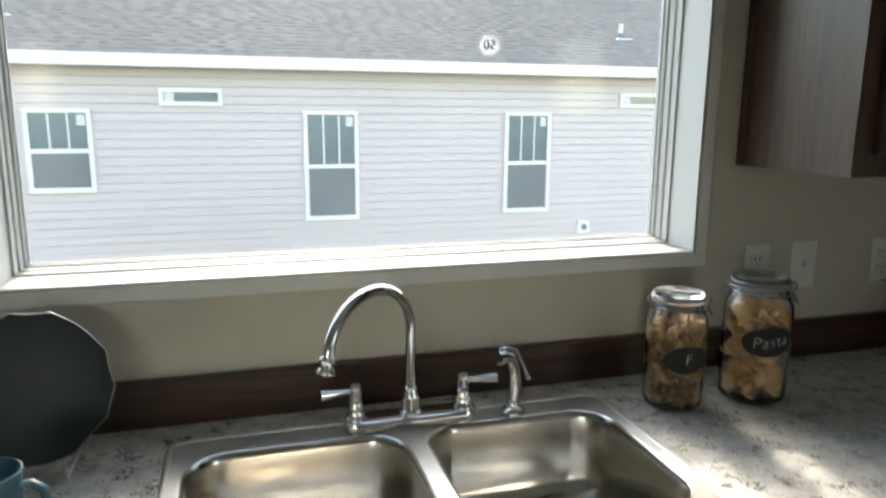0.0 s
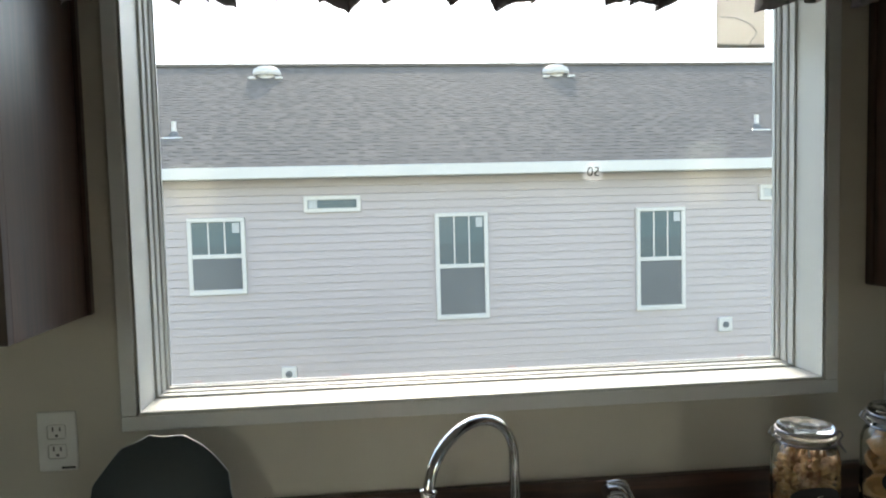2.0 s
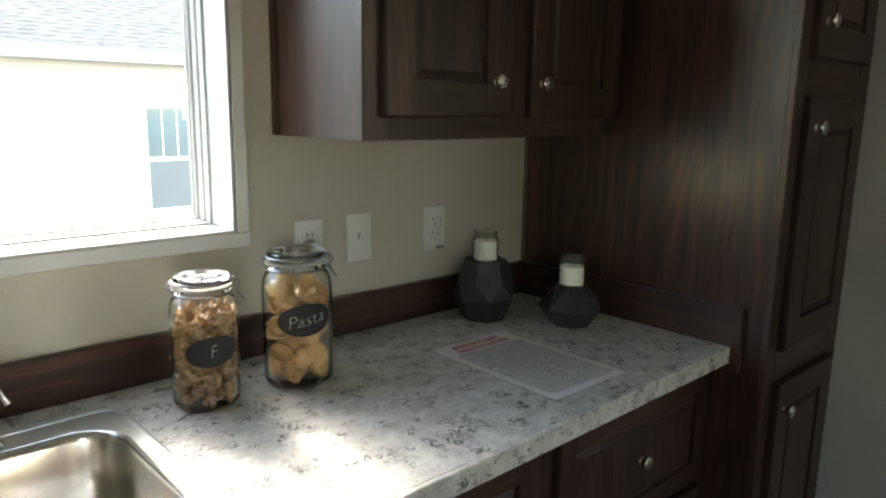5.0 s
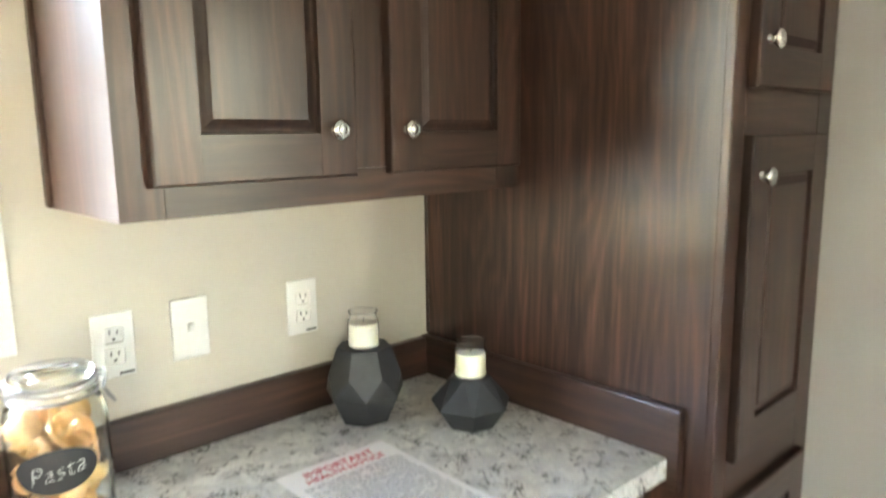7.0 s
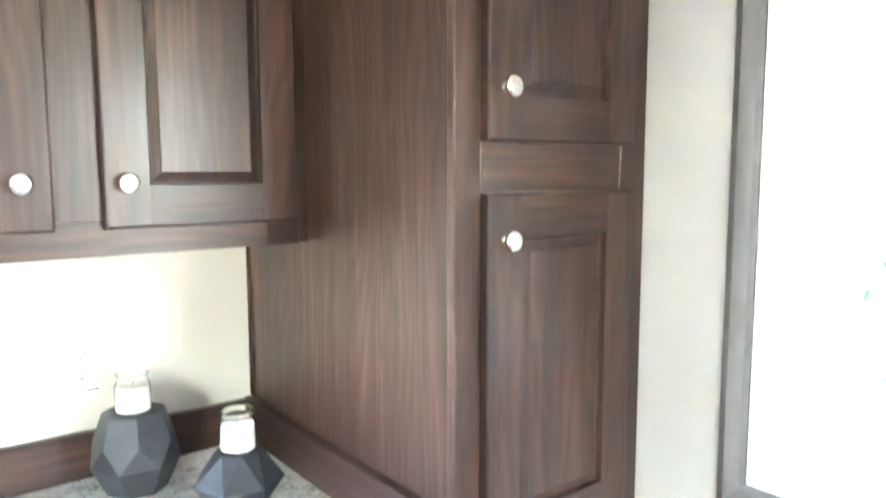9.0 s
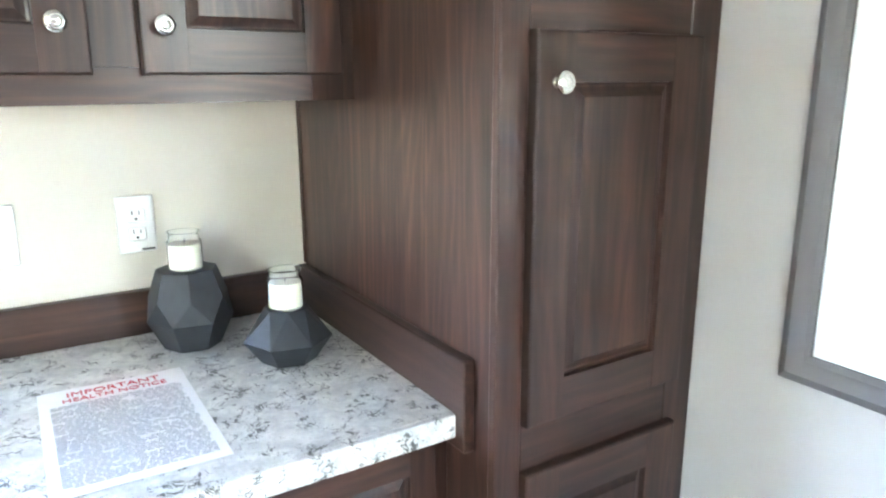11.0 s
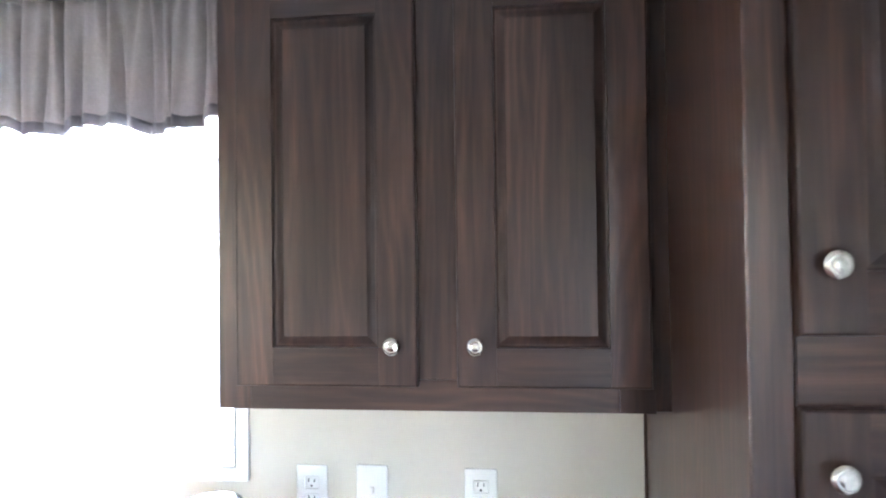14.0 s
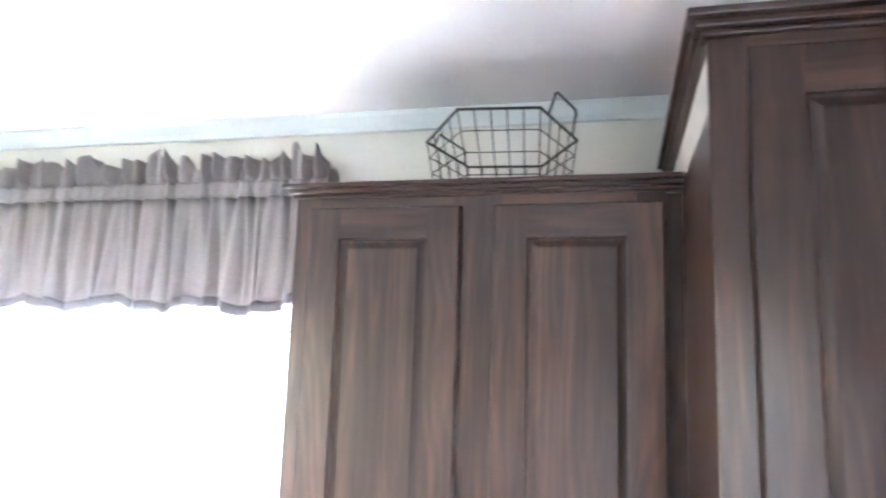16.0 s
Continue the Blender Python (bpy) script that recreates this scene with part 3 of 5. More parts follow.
def wall_cabinet(name, x0, width, label, mirror=False):
    c = thing(name, pose(x0, -0.002, CZ), label, "cabinet", "wall cabinets")
    h = CT - CZ
    yf = -0.312
    cabinet_body(c, 0, width, 0, yf, 0, h, 0.06)
    mid = 0.404
    part("face_stile", box(mid - 0.05, mid + 0.055, yf - 0.0004, yf + 0.0175, 0.0555, h - 0.0005, 0.0005), WOOD_Z, c)
    door(c, 0.040, 0.372, 0.044, 0.778, yf, (0.329, 0.117))
    door(c, 0.442, 0.774, 0.044, 0.778, yf, (0.476, 0.117))
    sx = width if mirror else 0
    part("scribe_bead", box(sx - 0.008, sx + 0.008, -0.020, 0.0, 0.0, h - 0.001, 0.003), WOOD_Z, c)
    if not mirror:
        part("filler", box(width + 0.0003, width + 0.0298, yf + 0.021, yf + 0.035, 0, h - 0.001), WOOD_Z, c)
    crown(c, 0, width + (0 if mirror else 0.0298), yf, -0.001, h, left=not mirror, right=mirror, size=0.75)
    return c


wall_cabinet("wall_cabinet", 0.816, P - 0.816 - 0.031, "dark walnut wall cabinet with two raised-panel doors beside the window")
wall_cabinet("wall_cabinet", -0.772 - 0.81, 0.81, "dark walnut wall cabinet across the window", mirror=True)


def tall_cabinet():
    x0, x1 = 0.0, EAST - P - 0.002
    yf = -0.742
    c = thing("pantry_cabinet", pose(P, -0.002, 0), "tall dark walnut pantry cabinet with stacked raised-panel doors", "cabinet")
    top = 2.297
    part("side_panel", box(x0, x0 + 0.016, yf + 0.018, 0, 0.0, 2.205), WOOD_PANEL, c)
    part("top_filler", box(x0 + 0.001, x0 + 0.015, yf + 0.0182, 0, 2.2055, top), WALL, c, "beige board above the side panel")
    part("corner_bead", box(x0 - 0.006, x0 - 0.0003, -0.010, 0.0, 1.012, CZ - 0.001, 0.002), WOOD_Z, c)
    part("side_panel", box(x1 - 0.016, x1, yf + 0.018, 0, 0.0, top), WOOD_Z, c)
    part("back", box(x0 + 0.0165, x1 - 0.0165, -0.006, 0, 0.02, top), WOOD_Z, c)
    part("top", box(x0 + 0.0165, x1 - 0.0165, yf + 0.018, -0.0065, top - 0.016, top - 0.002), WOOD_X, c)
    part("face_stile", box(x0 - 0.004, x0 + 0.046, yf, yf + 0.0177, 0, top, 0.003, None, 2), WOOD_Z, c)
    part("face_stile", box(x1 - 0.07, x1, yf, yf + 0.0177, 0, top, 0.0015), WOOD_Z, c)
    for z0, z1 in ((0.0, 0.12), (0.81, 0.93), (1.47, 1.585), (2.25, top)):
        part("face_rail", box(x0 + 0.0465, x1 - 0.0705, yf + 0.0005, yf + 0.0175, z0, z1, 0.001), WOOD_X, c)
    dx0, dx1 = 0.044, 0.382
    door(c, dx0, dx1, 1.565, 2.273, yf, (dx0 + 0.034, 1.642))
    door(c, dx0, dx1, 0.911, 1.488, yf, (dx0 + 0.036, 1.419))
    door(c, dx0, dx1, 0.10, 0.832, yf, (dx0 + 0.036, 0.762))
    crown(c, x0 - 0.003, x1, yf, -0.001, top - 0.001, left=True, size=0.85)
    return c


tall_cabinet()


def base_cabinet(x0, width, label, drawer=True, doors=1):
    c = thing("base_cabinet", pose(x0, -0.002, 0), label, "cabinet", "base cabinets")
    yf, top = -0.61, 0.874
    part("toe_kick", box(0.002, width - 0.002, yf + 0.07, yf + 0.085, 0, 0.1), WOOD_X, c)
    part("side", box(0.0005, 0.015, yf + 0.018, 0, 0.0, top), WOOD_Z, c)
    part("side", box(width - 0.015, width - 0.0005, yf + 0.018, 0, 0.0, top), WOOD_Z, c)
    part("bottom", box(0.0155, width - 0.0155, yf + 0.018, 0, 0.1, 0.115), WOOD_X, c)
    for a, b in ((0.0005, 0.045), (width - 0.045, width - 0.0005)):
        part("face_stile", box(a, b, yf, yf + 0.0177, 0.1, top, 0.0015), WOOD_Z, c)
    for a, b in ((0.1, 0.15), (0.545, 0.59), (0.84, top)):
        part("face_rail", box(0.0455, width - 0.0455, yf + 0.0004, yf + 0.0177, a, b, 0.001), WOOD_X, c)
    lo, hi = 0.032, width - 0.032
    if drawer:
        n = max(1, doors)
        step = (hi - lo + 0.04) / n
        for i in range(n):
            a = lo + i * step
            d = door(c, a, a + step - 0.04, 0.575, 0.858, yf, ((a + a + step - 0.04) / 2, 0.716), rail=0.05, name="drawer")
    n = doors
    step = (hi - lo + 0.04) / n
    for i in range(n):
        a = lo + i * step
        b = a + step - 0.04
        door(c, a, b, 0.125, 0.556, yf, ((b - 0.034) if i % 2 == 0 else (a + 0.034), 0.50))
    return c


base_cabinet(1.0, P - 1.0 - 0.002, "dark walnut base cabinet with a deep drawer beside the pantry", True, 1)
base_cabinet(0.451, 0.548, "dark walnut base cabinet with a drawer next to the sink", True, 1)
base_cabinet(-0.55, 1.0, "dark walnut sink base cabinet with two doors", True, 2)
base_cabinet(-1.60, 1.048, "dark walnut base cabinet under the plate", True, 2)

# ---- counter and sink ----
CTZ = 0.914
SX0, SX1, SY0, SY1 = -0.424, 0.432, -0.566, -0.098
slab = plate_holes([(-1.62, -0.6555), (P - 0.0215, -0.6555), (P - 0.0215, -0.0225), (-1.62, -0.0225)], [rounded(SX0 + 0.02, SX1 - 0.02, SY0 + 0.02, SY1 - 0.02, 0.03, 4)], CTZ - 0.038, CTZ)
counter = thing("countertop", pose(0, 0, 0), "grey speckled stone-look laminate countertop", "countertop")
ctop = part("worktop", slab, COUNTER, counter)
part("front_edge", box(-1.62, P - 0.0215, -0.667, -0.6558, CTZ - 0.040, CTZ + 0.0003, 0.0015), COUNTER, counter)
bs = thing("backsplash", pose(0, 0, 0), "dark walnut backsplash strip along the counter", "backsplash")
part("strip", box(-1.62, P - 0.0215, -0.022, -0.001, CTZ - 0.038, 1.006, 0.003, None, 2), WOOD_X, bs)
part("strip", box(P - 0.021, P - 0.0005, -0.688, -0.001, CTZ - 0.06, 1.008, 0.003, None, 2), WOOD_Y, bs)


def make_sink():
    s = thing("kitchen_sink", pose(0, 0, CTZ), "double-bowl brushed stainless drop-in sink in the counter", "sink")
    bowls = [rounded(-0.388, -0.012, -0.528, -0.170, 0.075, 8), rounded(0.026, 0.396, -0.528, -0.170, 0.075, 8)]
    bm = plate_holes(rounded(SX0 + 0.012, SX1 - 0.012, SY0 + 0.012, SY1 - 0.012, 0.03, 6), bowls, None, 0.0045)
    part("deck", bm, SATIN, s, "", 40)
    bm = bmesh.new()
    prev = None
    for ins, z in ((0.0, 0.0005), (0.0015, 0.004), (0.006, 0.0062), (0.010, 0.006), (0.0125, 0.0045)):
        ring = [bm.verts.new((x, y, z)) for x, y in rounded(SX0 + ins, SX1 - ins, SY0 + ins, SY1 - ins, 0.034 - ins * 0.4, 6)]
        if prev:
            for i in range(len(ring)):
                bm.faces.new((prev[i - 1], prev[i], ring[i], ring[i - 1]))
        prev = ring
    part("rim", bm, SATIN, s, "", 60)
    for (x0, x1) in ((-0.388, -0.012), (0.026, 0.396)):
        bm = bmesh.new()
        prev = None
        for ins, z, r in ((-0.004, 0.0052, 0.079), (0.0, 0.0045, 0.075), (0.003, 0.000, 0.072), (0.006, -0.008, 0.07), (0.010, -0.10, 0.066), (0.013, -0.125, 0.064),
                          (0.020, -0.142, 0.060), (0.034, -0.155, 0.055), (0.06, -0.160, 0.05), (0.11, -0.163, 0.03), (0.135, -0.166, 0.02)):
            ring = [bm.verts.new((x, y, z)) for x, y in rounded(x0 + ins, x1 - ins, -0.528 + ins, -0.170 - ins, r, 8)]
            if prev:
                for i in range(len(ring)):
                    bm.faces.new((prev[i - 1], prev[i], ring[i], ring[i - 1]))
            prev = ring
        bm.faces.new(prev)
        b = part("bowl", bm, STEEL, s, "", 50)
        part("drain", lathe([(0, -0.164), (0.03, -0.164), (0.042, -0.1625), (0.044, -0.1655)], 24, None, ((x0 + x1) / 2, -0.35)), CHROME, b, "chrome drain ring", 40)
    return s


make_sink()


def make_faucet():
    f = thing("kitchen_faucet", pose(0.015, -0.138, CTZ + 0.0048), "chrome gooseneck faucet with two lever handles behind the sink", "faucet")
    bm = bmesh.new()
    prev = None
    for ins, z in ((0.0, 0.0), (0.0, 0.019), (0.0015, 0.0215), (0.004, 0.0225), (0.012, 0.0227)):
        ring = [bm.verts.new((x, y, z)) for x, y in rounded(-0.13 + ins, 0.13 - ins, -0.027 + ins, 0.027 - ins, 0.0265 - ins, 8)]
        if prev:
            for i in range(len(ring)):
                bm.faces.new((prev[i - 1], prev[i], ring[i], ring[i - 1]))
        prev = ring
    bm.faces.new(prev)
    part("base_plate", bm, CHROME, f, "", 35)
    part("spout_base", lathe([(0.0225, 0.022), (0.0225, 0.027), (0.018, 0.030), (0.0175, 0.034), (0.0175, 0.052), (0.0165, 0.062), (0.0125, 0.068), (0.0125, 0.074), (0.009, 0.077)], 28), CHROME, f, "", 35)
    pts = [(0, 0, 0.07), (0, 0, 0.12), (0, 0, 0.175)]
    out = Vector((-0.173, -0.150, 0)).normalized()
    R = 0.114
    for i in range(1, 22):
        a = radians(i * 172 / 21)
        p = out * (R - R * math.cos(a))
        pts.append((p.x, p.y, 0.190 + 0.094 * math.sin(a)))
    e = Vector(pts[-1])
    d = (e - Vector(pts[-2])).normalized()
    pts.append(e + d * 0.004)
    part("spout", tube(pts, 0.0098, 16), CHROME, f, "", 50)
    tip = e + d * 0.002
    bm = lathe([(0.0098, 0.0), (0.0135, -0.001), (0.015, -0.004), (0.0125, -0.008), (0.0115, -0.018), (0.0155, -0.024), (0.0155, -0.028), (0.011, -0.029), (0, -0.027)], 24)
    q = (-d).to_track_quat('Z', 'Y').to_matrix().to_4x4()
    bmesh.ops.transform(bm, matrix=Matrix.Translation(tip) @ q, verts=bm.verts[:])
    part("aerator", bm, CHROME, f, "", 35)
    for sx in (-1, 1):
        hx = sx * 0.1045
        h = part("handle_base", lathe([(0.0205, 0.022), (0.0205, 0.027), (0.0180, 0.030), (0.0165, 0.032), (0.0160, 0.040), (0.0145, 0.053), (0.0125, 0.058), (0.0100, 0.060), (0.0100, 0.064), (0.0112, 0.067), (0.0115, 0.078), (0.0118, 0.083), (0.0095, 0.087), (0, 0.0885)], 24, None, (hx, 0)), CHROME, f, "", 35)
        lev = tube([(hx + sx * 0.006, 0, 0.0755), (hx + sx * 0.03, -0.004, 0.0765), (hx + sx * 0.055, -0.008, 0.0775), (hx + sx * 0.066, -0.01, 0.078)], [0.0052, 0.0058, 0.0082, 0.0092], 14)
        part("lever", lev, CHROME, h, "", 40)
    return f


make_faucet()


def make_sprayer():
    s = thing("side_sprayer", pose(0.221, -0.146, CTZ + 0.0048), "chrome side sprayer standing on the sink deck", "sprayer")
    part("escutcheon", lathe([(0.023, 0.0), (0.0235, 0.006), (0.019, 0.011), (0.0135, 0.013), (0.0125, 0.024), (0.0105, 0.027)], 24), CHROME, s, "", 35)
    body = tube([(0, 0, 0.025), (0.002, 0, 0.045), (0.003, -0.001, 0.065), (0.000, -0.002, 0.09), (-0.004, -0.004, 0.108), (-0.012, -0.007, 0.118), (-0.026, -0.012, 0.122), (-0.040, -0.017, 0.122)],
                [0.0105, 0.0115, 0.0125, 0.0115, 0.0115, 0.0120, 0.0125, 0.0140], 16)
    b = part("body", body, CHROME, s, "", 50)
    part("trigger", tube([(-0.038, -0.014, 0.137), (-0.018, -0.007, 0.136), (0.002, 0.0, 0.129), (0.013, 0.002, 0.112), (0.024, 0.003, 0.088), (0.031, 0.004, 0.071), (0.034, 0.004, 0.066)], [0.005, 0.0055, 0.0055, 0.0042, 0.0036, 0.0042, 0.0056], 10), CHROME, b, "", 50)
    return s


make_sprayer()


# ---- jars ----
def clip_jar(name, m, r, h, label, words, chalk_w, label_turn):
    j = thing(name, m, label, "jar")
    rn = r * 0.75
    out = [(0, 0.0), (r * 0.82, 0.0), (r * 0.95, 0.004), (r, 0.016), (r, h * 0.72), (r * 0.985, h * 0.77), (r * 0.90, h * 0.83), (rn + 0.002, h * 0.865), (rn + 0.005, h * 0.875), (rn + 0.005, h * 0.905)]
    inn = [(rn - 0.004, h * 0.905), (rn - 0.003, h * 0.86), (r * 0.86, h * 0.81), (r - 0.006, h * 0.75), (r - 0.0045, h * 0.7), (r - 0.0045, 0.02), (r * 0.86, 0.009), (0, 0.008)]
    g = part("glass_body", lathe(out + inn, 40), GLASS, j, "", 40)
    g.visible_shadow = False
    lid = part("lid", lathe([(0, h * 0.975), (rn * 0.45, h * 0.975), (rn * 0.52, h * 0.985), (rn * 0.60, h * 0.992), (rn * 0.9, h), (rn + 0.003, h * 0.995), (rn + 0.005, h * 0.975), (rn + 0.004, h * 0.945), (rn - 0.002, h * 0.925), (rn * 0.5, h * 0.925), (0, h * 0.925)], 36), GLASS, j, "thick clear glass lid", 40)
    part("gasket", lathe([(rn - 0.003, h * 0.907), (rn + 0.007, h * 0.907), (rn + 0.0085, h * 0.914), (rn + 0.007, h * 0.922), (rn - 0.003, h * 0.922)], 36), GASKET, j, "pale rubber gasket", 40)
    ring = [((rn + 0.006) * math.cos(a), (rn + 0.006) * math.sin(a), h * 0.955) for a in [2 * math.pi * i / 40 for i in range(40)]]
    lw = part("lid_wire", tube(ring, 0.0026, 8, None, True), DARKWIRE, j)
    ring2 = [((rn + 0.006) * math.cos(a), (rn + 0.006) * math.sin(a), h * 0.868) for a in [2 * math.pi * i / 40 for i in range(40)]]
    part("neck_wire", tube(ring2, 0.0022, 8, None, True), DARKWIRE, j)
    R = rn + 0.006
    for s in (-1, 1):
        o = 0.010
        part("bail", tube([(R - 0.002, s * o, h * 0.955), (R + 0.008, s * o, h * 0.95), (R + 0.012, s * o, h * 0.92), (R + 0.006, s * o * 0.8, h * 0.87), (R + 0.013, s * o * 0.6, h * 0.82), (R + 0.022, 0, h * 0.775)], 0.0020, 8), DARKWIRE, j)
        part("hinge", tube([(-R + 0.002, s * o, h * 0.955), (-R - 0.006, s * o, h * 0.95), (-R - 0.010, s * o, h * 0.915), (-R + 0.002, s * o, h * 0.868)], 0.0020, 8), DARKWIRE, j)
    # oval chalkboard label wrapped round the glass
    bm = bmesh.new()
    ch = chalk_w * 0.58
    n, mrings = 40, 5
    c = bm.verts.new((0, -(r + 0.0016), 0))
    prev = None
    for q in range(1, mrings + 1):
        ringv = []
        for i in range(n):
            a = 2 * math.pi * i / n
            x, z = chalk_w / 2 * q / mrings * math.cos(a), ch / 2 * q / mrings * math.sin(a)
            an = x / r
            ringv.append(bm.verts.new(((r + 0.0016) * math.sin(an), -(r + 0.0016) * math.cos(an), z)))
        for i in range(n):
            if prev is None:
                bm.faces.new((c, ringv[i - 1], ringv[i]))
            else:
                bm.faces.new((prev[i - 1], ringv[i - 1], ringv[i], prev[i]))
        prev = ringv
    ext = bmesh.ops.extrude_face_region(bm, geom=bm.faces[:])
    for v in [e for e in ext['geom'] if isinstance(e, bmesh.types.BMVert)]:
        k = (r + 0.0003) / (r + 0.0016)
        v.co.x *= k
        v.co.y *= k
    lab = part("chalk_label", bm, CHALK, j, "oval black chalkboard label", 40)
    lab.matrix_basis = pose(0, 0, h * 0.53 if h > 0.25 else h * 0.47, 0, 0, label_turn)
    lab.matrix_basis = lab.matrix_basis @ pose(0, 0, 0, 0, -6, 0)
    if words:
        text_mesh(words, chalk_w * 0.33, CHALKWHITE, "writing", lab, pose(0, 0, 0, 0, -5, 0), wrap=r + 0.002, thin=0.032, lean=0.25)
    return j


GASKET = mat("pale_rubber", 0.6, 0, (0.27, 0.25, 0.22))
J1 = (0.562, -0.178)
J2 = (0.747, -0.190)
clip_jar("clip_top_jar", pose(J1[0], J1[1], CTZ, 0, 0, -12), 0.060, 0.240, "clear clip-top glass jar of twisted pasta with a chalk label", "F", 0.095, 0)
clip_jar("clip_top_jar", pose(J2[0], J2[1], CTZ, 0, 0, -20), 0.068, 0.264, "clear clip-top glass jar of golden shell pasta labelled in chalk", "Pasta", 0.108, 2)


def pasta_fill(name, centre, r, h, size, count, material, label, kind_shell):
    rnd = random.Random(5 if kind_shell else 9)
    bm = bmesh.new()
    placed = 0
    layer_h = size * 0.5
    z = 0.010 + size * 0.22
    while placed < count and z < h:
        rr = r - size * 0.42
        per = max(3, int(2 * math.pi * rr / (size * 0.92)))
        ring_radii = [(rr, per)] + ([(rr * 0.42, max(2, per // 3))])
        for q, n in ring_radii:
            off = rnd.random() * 6
            for i in range(n):
                a = off + 2 * math.pi * (i + rnd.uniform(-0.2, 0.2)) / n
                p = Vector((centre[0] + q * math.cos(a), centre[1] + q * math.sin(a), CTZ + z + rnd.uniform(-0.2, 0.2) * size))
                rot = Euler((rnd.uniform(0, 6.3), rnd.uniform(0, 6.3), rnd.uniform(0, 6.3))).to_matrix().to_4x4()
                m = Matrix.Translation(p) @ rot
                s = size * rnd.uniform(0.85, 1.1)
                vs = []
                if kind_shell:
                    nu, nv = 9, 6
                    for u in range(nu):
                        a1 = math.pi * (-0.62 + 1.24 * u / (nu - 1))
                        for v_ in range(nv):
                            tt = v_ / (nv - 1) * 2 - 1
                            wd = math.sqrt(max(0.03, 1 - tt * tt * 0.93))
                            rad = s * 0.42 * wd * (1 + 0.05 * (u % 2))
                            vs.append(bm.verts.new(m @ Vector((rad * math.sin(a1), s * 0.52 * tt, rad * math.cos(a1) - s * 0.12))))
                else:
                    nu, nv = 14, 4
                    for u in range(nu):
                        tw = u * 0.62
                        for v_ in range(nv):
                            w_ = (v_ / (nv - 1) * 2 - 1) * s * 0.33
                            vs.append(bm.verts.new(m @ Vector((w_ * math.cos(tw), (u / (nu - 1) - 0.5) * s * 1.1, w_ * math.sin(tw)))))
                for u in range(nu - 1):
                    for v_ in range(nv - 1):
                        f = bm.faces.new((vs[u * nv + v_], vs[u * nv + v_ + 1], vs[(u + 1) * nv + v_ + 1], vs[(u + 1) * nv + v_]))
                        f.smooth = True
                placed += 1
        z += layer_h
    ob = link_mesh(name, bm, material)
    sol = ob.modifiers.new("thick", 'SOLIDIFY')
    sol.thickness = 0.0016
    return tagged(ob, label, "pasta", kind="stuff")


pasta_fill("shell_pasta", J2, 0.062, 0.205, 0.054, 200, SHELLS, "golden shell pasta filling a glass jar", True)
pasta_fill("twisted_pasta", J1, 0.0545, 0.185, 0.034, 420, TWISTS, "brown and golden twisted pasta filling a glass jar", False)


# ---- faceted vases with candles ----
def faceted_vase(name, m, body, label):
    v = thing(name, m, label, "vase", "faceted candle vases")
    bmesh.ops.recalc_face_normals(body, faces=body.faces[:])
    bmesh.ops.bevel(body, geom=body.edges[:], offset=0.0008, segments=1, affect='EDGES')
    part("body", body, VASE, v)
    return v


def ring_of(bm, r, z, turn, n=7):
    return [bm.verts.new((r * math.cos(2 * math.pi * (i + turn) / n), r * math.sin(2 * math.pi * (i + turn) / n), z)) for i in range(n)]


def tall_body():
    """Pointed five-sided facets hang from the rim; triangles and a tapering foot fill in below."""
    n, bm = 7, bmesh.new()
    top, zt, rb, zb, za = 0.057, 0.156, 0.082, 0.060, 0.104
    c = math.cos(math.pi / n)
    ra = (top * c + (rb - top * c) * (zt - za) / (zt - zb)) / c
    rim, upper, lower, foot = ring_of(bm, top, zt, 0), ring_of(bm, ra, za, 0), ring_of(bm, rb, zb, 0.5), ring_of(bm, 0.054, 0.0, 0.5)
    for i in range(n):
        j = (i + 1) % n
        bm.faces.new((rim[i], rim[j], upper[j], lower[i], upper[i]))
        bm.faces.new((upper[j], lower[j], lower[i]))
        bm.faces.new((lower[i], lower[j], foot[j], foot[i]))
    bm.faces.new(rim)
    bm.faces.new(foot[::-1])
    return bm


def squat_body():
    """Upright and hanging triangles over a tapering foot."""
    n, bm = 7, bmesh.new()
    rim, belly, foot = ring_of(bm, 0.040, 0.102, 1.0), ring_of(bm, 0.083, 0.046, 0.5), ring_of(bm, 0.050, 0.0, 0.5)
    for i in range(n):
        j = (i + 1) % n
        bm.faces.new((belly[i], belly[j], rim[i]))
        bm.faces.new((rim[i], belly[j], rim[j]))
        bm.faces.new((belly[i], belly[j], foot[j], foot[i]))
    bm.faces.new(rim)
    bm.faces.new(foot[::-1])
    return bm


def candle_jar(m):
    c = thing("candle", m, "cream wax candle in a small clear glass on a black vase", "candle", "candles")
    r, hw, hg = 0.0325, 0.049, 0.072
    g = part("glass_cup", lathe([(0, 0), (r - 0.002, 0), (r, 0.003), (r, hw + 0.004), (r - 0.004, hw + 0.009), (r - 0.004, hg - 0.003), (r - 0.0015, hg), (r - 0.006, hg), (r - 0.0062, hw + 0.009), (r - 0.0022, hw + 0.003), (r - 0.0022, 0.003), (0, 0.003)], 32), GLASS, c, "", 40)
    g.visible_shadow = False
    part("wax", lathe([(0, 0.004), (r - 0.003, 0.004), (r - 0.003, hw - 0.001), (r - 0.006, hw), (0.004, hw - 0.002), (0, hw - 0.002)], 32), WAX, c, "", 40)
    part("wick", tube([(0, 0, hw - 0.003), (0.001, 0, hw + 0.006), (0.003, 0.001, hw + 0.011)], 0.0009, 6), WIRE, c)
    return c


